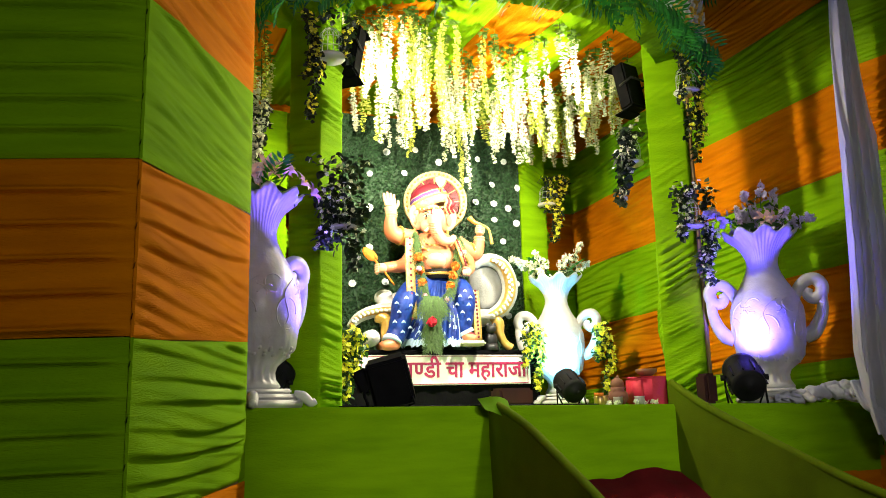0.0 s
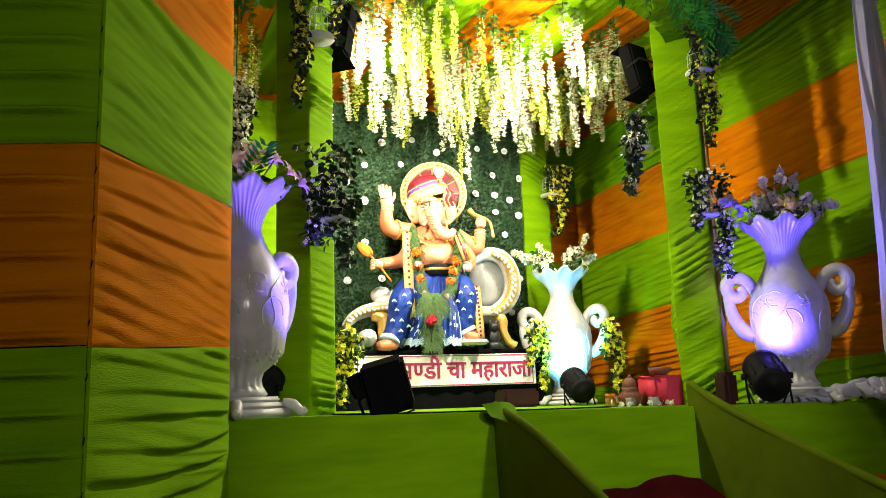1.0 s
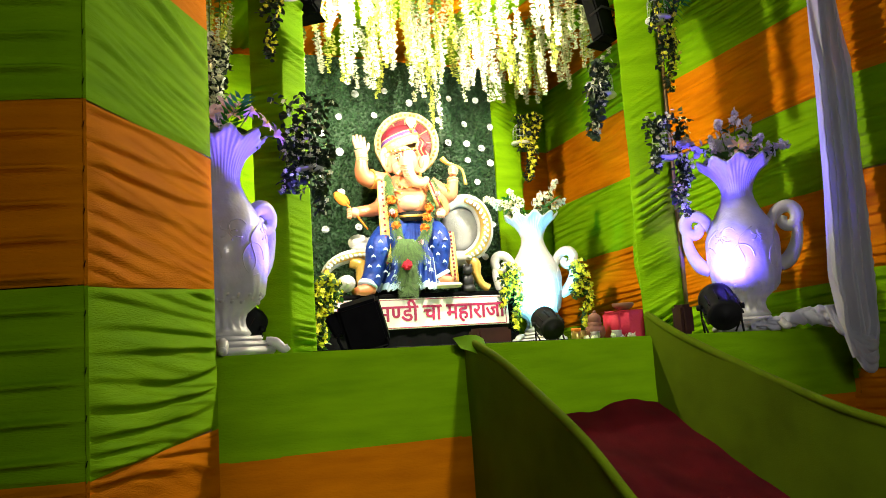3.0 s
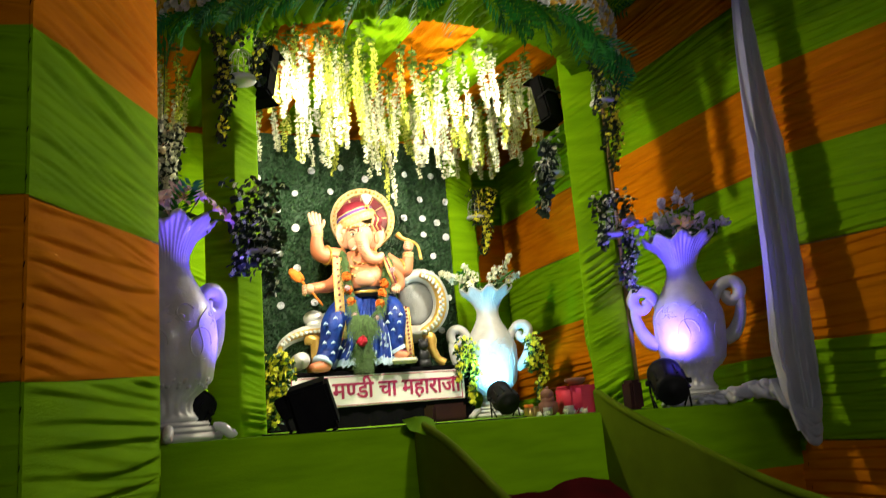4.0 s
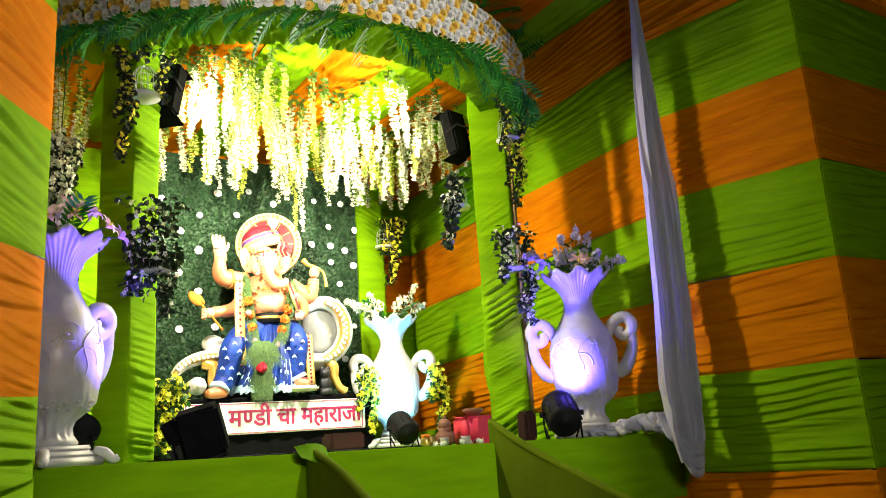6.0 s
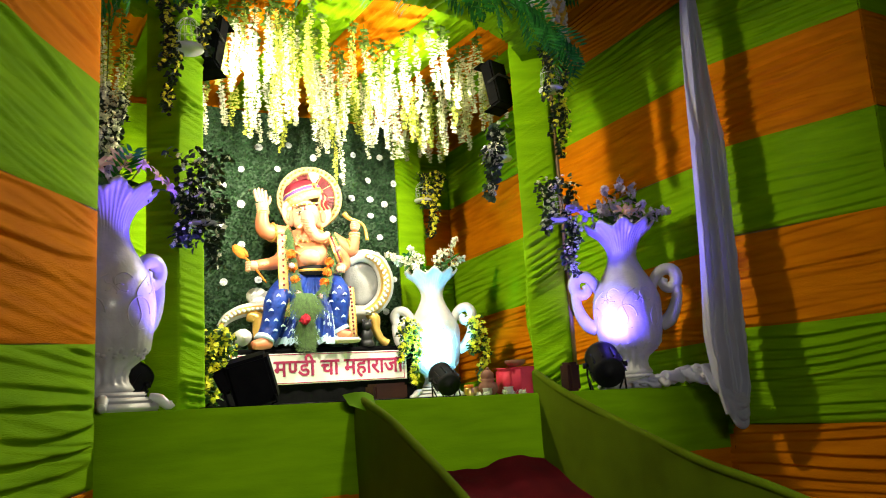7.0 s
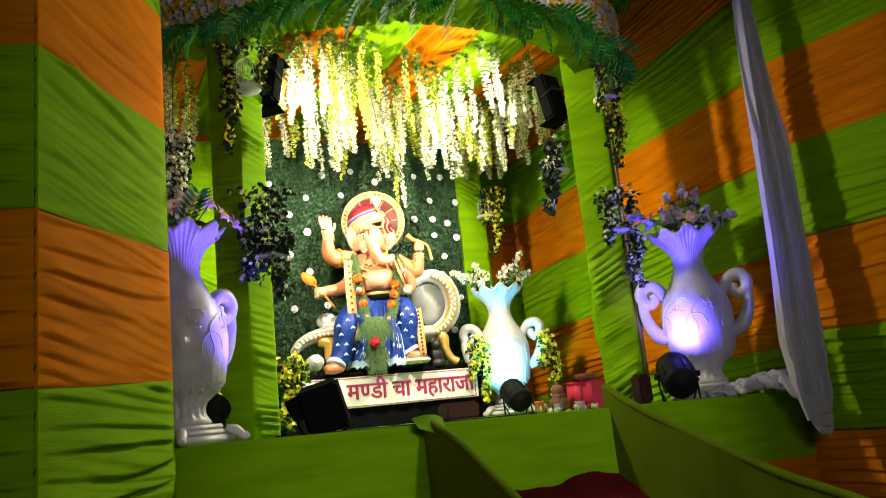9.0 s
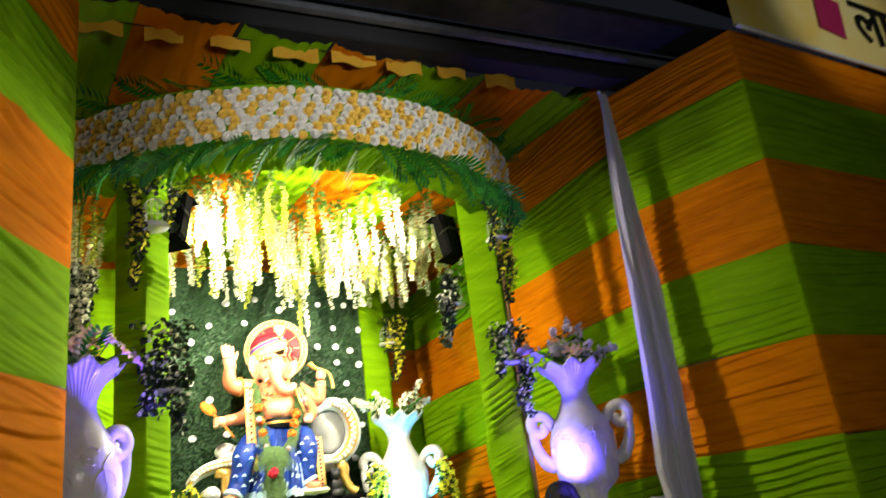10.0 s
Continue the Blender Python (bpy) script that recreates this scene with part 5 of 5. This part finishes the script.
    part("relief", e, PLASTER, th, "raised vine relief")
    # artificial flowers stand loose in it
    bq = thing("flower_bouquet", place, "artificial flower sprays and leaves standing in a white urn vase", "flowers", "vase bouquets", turn=turn)
    gp, gl, gc = Geo(), Geo(), Geo()
    for ang, lean, ln in spikes:
        a = radians(ang - turn)
        c, s = math.cos(a), math.sin(a)
        r1 = min(0.16, 0.15 * lean + 0.02)
        mid = Vector((r1 * c, r1 * s, 1.20))
        d = Vector((c * lean, s * lean, 0.8)).normalized()
        tip = mid + d * ln
        path = smooth_path([Vector((0.03 * c, 0.03 * s, 0.98)), mid, mid + d * ln * 0.6, tip - Vector((0, 0, 0.05 * lean))], 6)
        part("stem", Geo().tube(path, lerp_list([0.005, 0.002], len(path)), 5), LEAF, bq)
        for j in range(int(ln * 150)):
            t = rnd.random() ** 0.8
            p = path[min(len(path) - 1, 7 + int(t * (len(path) - 8)))]
            w = 0.055 * (1 - 0.75 * t)
            scatter_blossom(gp, p + Vector([rnd.uniform(-w, w) for _ in "xyz"]), rnd.uniform(0.020, 0.036) * (1 - 0.35 * t), rnd, petals=5)
        for j in range(4):
            scatter_leaf(gl, path[rnd.randint(5, len(path) - 4)], rnd.uniform(0.05, 0.09), rnd)
    for ang, rad, z in lilies:
        a = radians(ang - turn)
        p = Vector((rad * math.cos(a), rad * math.sin(a), z))
        part("stem", Geo().tube(smooth_path([(0.02 * math.cos(a), 0.02 * math.sin(a), 0.98), (0.5 * rad * math.cos(a), 0.5 * rad * math.sin(a), 1.19), p], 5), 0.004, 5), LEAF, bq)
        aim = Vector((math.cos(a), math.sin(a), 0.6)).to_track_quat("Z", "Y").to_matrix()
        lily = Geo()
        for k in range(6):
            b = 2 * math.pi * k / 6
            u, v = Vector((math.cos(b), math.sin(b), 0)), Vector((-math.sin(b), math.cos(b), 0))
            q = [Vector((0, 0, 0)), u * 0.028 + v * 0.016 + Vector((0, 0, 0.03)), u * 0.028 - v * 0.016 + Vector((0, 0, 0.03)), u * 0.055 + v * 0.012 + Vector((0, 0, 0.036)), u * 0.055 - v * 0.012 + Vector((0, 0, 0.036)), u * 0.080 + Vector((0, 0, 0.026))]
            lily.add([p + aim @ c for c in q], [(0, 2, 1), (1, 2, 4, 3), (3, 4, 5)])
        part("lily", lily, lily_mat, bq, "open trumpet flower", smooth=False)
        gc.tube([p, p + aim @ Vector((0, 0, 0.045))], [0.003, 0.006], 5)
    for k in range(30):
        a = rnd.uniform(0, 6.28)
        r = rnd.uniform(0.10, 0.24)
        scatter_leaf(gl, (r * math.cos(a), r * math.sin(a), 1.19 + rnd.uniform(0, 0.07)), rnd.uniform(0.06, 0.10), rnd)
    part("petals", gp, petals, bq, kind="stuff", smooth=False)
    if gc.v:
        part("flower_centres", gc, PETAL_YELLOW, bq, kind="stuff")
    part("leaves", gl, LEAF, bq, kind="stuff", smooth=False)
    for k in range(4):
        a = rnd.uniform(0, 360)
        part("fern_leaf", FRONDS[1], None, bq, m=Matrix.Translation((0.05 * math.cos(radians(a)), 0.05 * math.sin(radians(a)), 1.14)) @ Matrix.Rotation(radians(a), 4, "Z") @ Matrix.Rotation(radians(-62), 4, "Y") @ Matrix.Scale(0.72, 4))
    return th


vase((0.68, 4.44, zs(0.68)), 35, "large white plaster urn vase with scrolled handles", 31, [(80, 0.5, 0.30), (160, 0.7, 0.30)], [(-20, 0.17, 1.33), (30, 0.16, 1.38), (-70, 0.12, 1.30), (-30, 0.25, 1.24), (0, 0.30, 1.22), (-110, 0.2, 1.26), (60, 0.1, 1.40)], LILAC, PINK)
vase((4.18, 4.28, zs(4.18)), -44, "large white plaster urn vase beside the hanging cloth", 32, [(-100, 0.10, 0.36), (-40, 0.22, 0.33), (-160, 0.30, 0.30), (170, 1.1, 0.30), (-15, 1.3, 0.33), (90, 0.4, 0.28), (-80, 0.7, 0.20), (20, 0.9, 0.26)], [(-90, 0.12, 1.27), (-120, 0.16, 1.25), (-60, 0.15, 1.28)], LILAC, PINK)
vase((3.80, 6.52, zs(3.80)), -30, "large white plaster urn vase beside the idol table", 33, [(-20, 0.45, 0.40), (0, 0.95, 0.30), (175, 1.1, 0.30), (200, 0.6, 0.30), (150, 0.9, 0.36), (-70, 0.3, 0.22)], [(-150, 0.2, 1.24), (-40, 0.2, 1.24)], PETAL_WHITE, PETAL_WHITE)
ivy_basket((3.48, 6.50, 1.86), [(0.0, -0.06, 0.30, 0.30, 0.09), (0.06, -0.06, 0.15, 0.45, 0.05), (-0.05, -0.06, 0.22, 0.30, 0.06)], PETAL_YELLOW, 19, "ivy with yellow flowers hung on a vase handle", flowers=0.5, bloom=0.021, leaf=0.05, leaves=LEAF)
ivy_basket((4.06, 6.24, 1.82), [(0.0, -0.05, 0.34, 0.34, 0.07), (0.05, -0.05, 0.15, 0.45, 0.045), (-0.03, -0.05, 0.30, 0.30, 0.05)], PETAL_YELLOW, 20, "ivy with yellow flowers hung on a vase handle", flowers=0.5, bloom=0.021, leaf=0.05, leaves=LEAF)
ivy_basket((1.62, 6.0, 1.50), [(0.0, 0, 0.56, 0.56, 0.07), (-0.06, 0, 0.50, 0.46, 0.05), (0.07, 0, 0.53, 0.34, 0.06)], PETAL_YELLOW, 22, "ivy with yellow flowers standing beside the idol table", flowers=0.45, bloom=0.022, leaves=LEAF)

# ---- lamps and speakers ----
def par_can(place, turn, up, label, size=1.0):
    """A round stage lamp on a yoke with feet; it shines along its own -y."""
    th = thing("stage_lamp", place, label, "stage lamp", "stage lamps", turn=turn)
    tip = Matrix.Translation((0, 0, 0.17 * size)) @ Matrix.Rotation(radians(-up), 4, "X") @ Matrix.Rotation(radians(90), 4, "X")
    b = Geo().lathe([(0.0, -0.15), (0.03, -0.15), (0.034, -0.142), (0.088, -0.140), (0.106, -0.132), (0.110, -0.11), (0.112, 0.0), (0.112, 0.09), (0.118, 0.095), (0.118, 0.125), (0.105, 0.125), (0.10, 0.10)], seg=28)
    b.v = [tuple(tip @ (Vector(p) * size)) for p in b.v]
    part("housing", b, BLACK, th)
    for k in range(10):
        a = 2 * math.pi * k / 10
        f = Geo().box((0.112 * math.cos(a), 0.112 * math.sin(a), -0.035), (0.026, 0.008, 0.13), Matrix.Rotation(a, 3, "Z"))
        f.v = [tuple(tip @ (Vector(p) * size)) for p in f.v]
        part("cooling_fin", f, BLACK, th, smooth=False)
    l = Geo().lathe([(0.0, 0.102), (0.10, 0.102)], seg=24)
    l.v = [tuple(tip @ (Vector(p) * size)) for p in l.v]
    part("lens", l, LENS, th, "glass lens")
    for s in (-1, 1):
        part("yoke_arm", Geo().tube([(s * 0.125 * size, 0, 0.18 * size), (s * 0.125 * size, 0.0, 0.10 * size), (s * 0.10 * size, -0.07 * size, 0.006)], 0.007, 6).tube([(s * 0.125 * size, 0, 0.10 * size), (s * 0.11 * size, 0.09 * size, 0.006)], 0.007, 6), BLACK, th)
        part("knob", Geo().tube([(s * 0.118 * size, 0, 0.17 * size), (s * 0.15 * size, 0, 0.17 * size)], 0.02 * size, 10), BLACK, th)
    return th


par_can((3.80, 4.14, zs(3.8)), 150, 28, "black round stage lamp aimed at an urn vase")
par_can((3.58, 5.98, zs(3.58)), 170, 25, "black round stage lamp aimed at an urn vase by the idol", 0.95)
par_can((0.86, 4.92, zs(0.86)), 140, 40, "black round stage lamp hidden behind an urn vase", 0.9)
sk = thing("floor_speaker", (1.41, 4.36, zs(1.41)), "black wedge speaker box lying tilted on the stage", "speaker", turn=-22)
turn_box = Matrix.Rotation(radians(-14), 3, "Y") @ Matrix.Rotation(radians(12), 3, "X")
part("cabinet", Geo().box((0.02, 0, 0.148), (0.235, 0.22, 0.265), turn_box, bevel=0.018), MATT_BLACK, sk, smooth=False)
part("side_unit", Geo().box((-0.125, -0.02, 0.15), (0.09, 0.14, 0.13), Matrix.Rotation(radians(-26), 3, "Y"), bevel=0.012), MATT_BLACK, sk, smooth=False)
part("bracket", Geo().tube([(-0.10, -0.05, 0.01), (-0.12, -0.06, 0.06), (-0.12, -0.05, 0.12)], 0.008, 6), MATT_BLACK, sk)
part("cable_hook", Geo().tube([(0.13, -0.08, 0.01), (0.16, -0.10, 0.02), (0.15, -0.10, 0.06)], 0.006, 6), MATT_BLACK, sk)
solo("black_case", Geo().box((0, 0, 0.07), (0.30, 0.2, 0.14), bevel=0.02), CASE, (2.98, 5.9, zs(2.98)), "dark red-brown case on the stage floor", "case", smooth=False)
solo("small_case", Geo().box((0, 0, 0.10), (0.10, 0.12, 0.20), bevel=0.02), CASE, (3.62, 4.30, zs(3.62)), "worn brown box behind a stage lamp", "box", smooth=False)


def flood(place, target, label):
    th = new("flood_light")
    tagged(th, label, "flood light", "flood lights")
    th.matrix_world = look(place, target)
    part("housing", Geo().box((0, 0, 0.055), (0.19, 0.40, 0.12), bevel=0.014), MATT_BLACK, th, smooth=False)
    for s in (-1, 1):
        part("visor", Geo().box((0, s * 0.205, -0.02), (0.19, 0.008, 0.10)), MATT_BLACK, th, smooth=False)
    part("lamp_face", Geo().box((0, 0, 0.004), (0.165, 0.36, 0.006)), FLOOD_FACE, th, "lit white lamp face", smooth=False)
    part("bracket", Geo().tube([(-0.105, 0, 0.05), (-0.115, 0, 0.18), (0.115, 0, 0.18), (0.105, 0, 0.05)], 0.010, 6), BLACK, th)


flood((1.40, 5.06, 3.88), (3.0, 6.9, 3.1), "black flood light clamped to a canopy post")
flood((3.68, 5.06, 3.92), (3.20, 7.0, 3.5), "black flood light clamped to a canopy post, lit")

# ---- hanging cloth, beam, banner ----
cloth = thing("hanging_cloth", (0, 0, 0), "long white satin cloth hanging in folds beside the stage", "drapery")
rows = [(4.81, 4.595, 0.025), (4.60, 4.600, 0.045), (4.0, 4.605, 0.10), (3.0, 4.606, 0.155), (2.3, 4.570, 0.175), (1.75, 4.52, 0.19), (1.45, 4.53, 0.165), (1.22, 4.53, 0.09)]
zz_, xx_, ww_ = [r[0] for r in rows][::-1], [r[1] for r in rows][::-1], [r[2] for r in rows][::-1]


def hang(i, j):
    z = 1.22 + j * (4.81 - 1.22)
    x, w = float(np.interp(z, zz_, xx_)), float(np.interp(z, zz_, ww_))
    f = (0.010 + 0.12 * w) * (1.3 - 2.6 * abs(math.sin(math.pi * 6 * i + 0.8 * math.sin(2 * z + 3 * i))) ** 0.7 + 0.6 * math.sin(2 * math.pi * 2.3 * i + 1.3 * z))
    return (x + (2 * i - 1) * w, 3.74 - f - 0.03 * (1 - j), z)


part("fall", Geo().sheet(150, 90, hang), WHITE_CLOTH, cloth, "pleated falling length")


def crumple(pts, radii, seed):
    p = smooth_path(pts, 22)
    q = Geo().tube(p, lerp_list(radii, len(p)), 40, cap=True)
    out = []
    for v in q.v:
        v = Vector(v)
        d = noise.noise(v * 9 + Vector((seed, 0, 0))) * 0.03 - max(0.0, 1 - abs(noise.noise(v * 16 + Vector((0, seed, 0)))) * 4) * 0.03
        c = min(p, key=lambda o: (o - v).length)
        out.append(tuple(v + (v - c).normalized() * d))
    q.v = out
    return q


part("crumpled_end", crumple([(4.02, 4.12, 1.46), (4.16, 4.06, 1.475), (4.30, 4.00, 1.49), (4.42, 3.92, 1.50), (4.47, 3.80, 1.46)], [0.035, 0.05, 0.055, 0.07, 0.05], 2.0), WHITE_CLOTH, cloth, "crumpled end lying on the stage")
for k in range(8):
    o, lo = 0.013 * (k - 3.5), 0.026 * (k - 3.5)
    path = smooth_path([(4.40 + o, 3.80, 1.56), (4.42 + 0.8 * o, 3.745 - 0.01 * (k % 3), 1.40), (4.50 + 0.3 * o, 3.715 - 0.012 * (k % 2), 1.27 - lo), (4.58, 3.705 - 0.012 * (k % 3), 1.235 - lo), (4.65 - 0.5 * o, 3.715, 1.31 - 0.6 * lo), (4.675 - 0.8 * o, 3.735, 1.50), (4.665 - o, 3.745, 1.75)], 7)
    part("fold", Geo().tube(path, lerp_list([0.010, 0.017, 0.024, 0.026, 0.022, 0.016, 0.008], len(path)), 10), WHITE_CLOTH, cloth, "fold sagging below the stage edge")
part("knot", crumple([(4.585, 3.75, 4.84), (4.595, 3.75, 4.78)], [0.03, 0.03], 8.0), WHITE_CLOTH, cloth, "knot at the top")

beam = thing("roof_beam", (0, 0, 0), "dark steel roof beam across the front of the stage", "beam", kind="structure")
bturn = Matrix.Rotation(math.atan2(-0.46, 4.35), 3, "Z")
part("web", Geo().box((2.75, 4.03, 5.14), (6.2, 0.22, 0.30), bturn, bevel=0.01), ROOF, beam, smooth=False)
part("flange", Geo().box((2.72, 3.80, 5.10), (6.2, 0.07, 0.05), bturn, bevel=0.006), GREY_STEEL, beam, "grey steel flange", smooth=False)
part("flange", Geo().box((2.66, 3.52, 5.16), (6.4, 0.40, 0.06), bturn, bevel=0.006), DARK_STEEL, beam, "dark steel deck strip", smooth=False)

bunting = thing("bunting", (0, 0, 0), "row of yellow-orange cloth flags hung under the roof beam", "bunting")
part("cord", Geo().tube([(0.5 + 0.35 * k, 4.37 - 0.106 * (0.5 + 0.35 * k), 4.965 - 0.006 * (k % 2)) for k in range(11)], 0.005, 5), BLACK, bunting, "dark cord")
for k in range(8):
    x0, w, h = 0.58 + 0.43 * k, 0.30 + 0.05 * math.sin(5 * k), 0.105 + 0.02 * math.sin(3 * k)
    part("flag", Geo().sheet(10, 5, lambda i, j, x0=x0, w=w, h=h, k=k: (x0 + w * i, 4.365 - 0.106 * (x0 + w * i) + 0.012 * math.sin(7 * i + k), 4.962 - h * j * (1 + 0.12 * math.sin(9 * i + 2 * k)))), FLAG, bunting)

ban = thing("banner", (5.09, 2.74, 0), "printed yellow and red banner over the hall wall", "banner", turn=-0.4)
part("banner_cloth", Geo().sheet(30, 12, lambda i, j: (3.1 * i, -0.03 + 0.01 * math.sin(9 * i), 4.93 + 1.2 * j)), BANNER, ban)
part("rail", Geo().tube([(0, -0.05, 4.92), (3.1, -0.05, 4.92)], 0.016, 8), WIRE, ban, "white rail under the banner")
for bx in (0.35, 0.75):
    part("hook", Geo().tube([(bx, -0.05, 4.92), (bx, -0.06, 4.97)], 0.005, 5), WIRE, ban)
part("emblem", Geo().box((1.37, -0.05, 5.36), (0.36, 0.01, 0.40), Matrix.Rotation(radians(8), 3, "Y"), bevel=0.003), SIGN_RED, ban, "dark red square emblem", smooth=False)
me, lo, hi = text_mesh("ला", 0.66, 0.004, 0.004, BLACK)
part("lettering", me, None, ban, "bold black lettering", m=Matrix.Translation((1.74 - lo, -0.055, 5.20)) @ Matrix.Rotation(radians(90), 4, "X"))

# ---- offerings at the stage edge ----
solo("red_box", Geo().sheet(24, 12, lambda i, j: (-0.17 + 0.34 * i, -0.11 + 0.01 * math.sin(9 * i), 0.002 + 0.20 * j)).box((0, 0, 0.10), (0.33, 0.21, 0.198), bevel=0.015).sheet(24, 10, lambda i, j: (-0.185 + 0.37 * i, -0.12 + 0.24 * j, 0.205 - 0.012 * abs(math.sin(7 * i + 4 * j)))), PINK_CLOTH, (3.64, 4.92, zs(3.64)), "low box draped in bright red cloth", "box")
solo("clay_bowl", Geo().lathe([(0.0, 0), (0.04, 0), (0.075, 0.025), (0.08, 0.045), (0.07, 0.05), (0.06, 0.03), (0.0, 0.015)], seg=24), CLAY, (3.57, 4.88, zs(3.57) + 0.206), "small terracotta bowl on a red box", "bowl")
solo("clay_pot", Geo().lathe([(0.0, 0), (0.045, 0), (0.075, 0.04), (0.07, 0.085), (0.045, 0.105), (0.058, 0.125), (0.045, 0.12), (0.0, 0.09)], seg=24), CLAY, (3.36, 4.95, zs(3.36)), "brown terracotta pot on the stage", "pot")
solo("coconut", Geo().ball((0, 0, 0.045), (0.05, 0.05, 0.048), 0, 14, 10).tube([(0, 0, 0.085), (0.01, 0, 0.11)], [0.02, 0.006], 8), CLAY, (3.36, 4.95, zs(3.36) + 0.10), "husked coconut on a clay pot", "coconut")
for n, (x, y, s, mt, lb) in enumerate(((3.20, 4.90, 1.0, BRASS, "small brass pot at the stage edge"), (3.27, 4.82, 0.8, JAR, "small white cup on the stage"), (3.44, 4.80, 0.85, JAR, "small pale bowl on the stage"))):
    solo("small_pot", Geo().lathe([(0.0, 0), (0.03, 0), (0.045, 0.03), (0.038, 0.055), (0.045, 0.07), (0.038, 0.07), (0.0, 0.05)], seg=20), mt, (x, y, zs(x)), lb, "pot", "offering pots").scale = (s, s, s)
jar = thing("offering_jar", (3.14, 4.86, zs(3.14)), "small glass jar with an orange lid", "jar")
part("glass", Geo().lathe([(0.0, 0), (0.032, 0), (0.036, 0.01), (0.036, 0.055), (0.03, 0.065), (0.0, 0.065)], seg=18), BRASS, jar)
part("lid", Geo().lathe([(0.0, 0.085), (0.033, 0.085), (0.035, 0.08), (0.035, 0.064), (0.0, 0.064)], seg=18), MARIGOLD, jar, "orange lid")
q = Geo()
for k in range(14):
    a, b = (rng.uniform(-0.28, 0.12), rng.uniform(-0.07, 0.07)), rng.uniform(0.0, 0.01)
    scatter_blossom(q, (a[0], a[1], 0.012 + b), 0.022, rng, petals=5)
solo("loose_petals", q, PETAL_WHITE, (3.42, 4.78, zs(3.42)), "loose flower petals strewn on the stage", "petals", kind="stuff", smooth=False)
solo("cable", Geo().tube(smooth_path([(1.20, 4.62, zs(1.2) + 0.006), (1.32, 4.40, zs(1.3) + 0.006), (1.60, 4.30, zs(1.6) + 0.006), (1.85, 4.33, zs(1.85) + 0.006), (2.3, 4.28, zs(2.3) + 0.006), (2.9, 4.5, zs(2.9) + 0.006)], 8), 0.005, 6), BLACK, (0, 0, 0), "thin black power cable on the stage floor", "cable")

# ---- roses on the canopy's fascia ----
rows_n, cols_n = 7, 64
rest = [Geo(), Geo()]
for r in range(rows_n):
    for c in range(cols_n):
        s = (c + 0.5 + 0.5 * (r % 2) + rng.uniform(-0.18, 0.18)) / (cols_n + 0.5)
        a = A0 + s * (A1 - A0)
        out = Vector((math.cos(a), math.sin(a), rng.uniform(-0.35, 0.10)))
        z = CZ + CH * (r + 0.5) / rows_n + rng.uniform(-0.009, 0.009)
        which = 1 if (c + 2 * r) % 3 == 0 or rng.random() < 0.14 else 0
        m = Matrix.Translation(on_ring(s, CR + 0.004, z)) @ facing(out, rng.uniform(0, 6), rng.uniform(0.88, 1.14))
        if 14 <= c < 56:
            part("rose", ROSES[which], None, canopy, m=m)
        else:
            me = ROSES[which]
            rest[which].add([m @ p.co for p in me.vertices], [tuple(f.vertices) for f in me.polygons])
part("rose_cover", rest[0], ROSE_WHITE, canopy, "white foam roses", kind="stuff")
part("rose_cover", rest[1], ROSE_YELLOW, canopy, "yellow foam roses", kind="stuff")
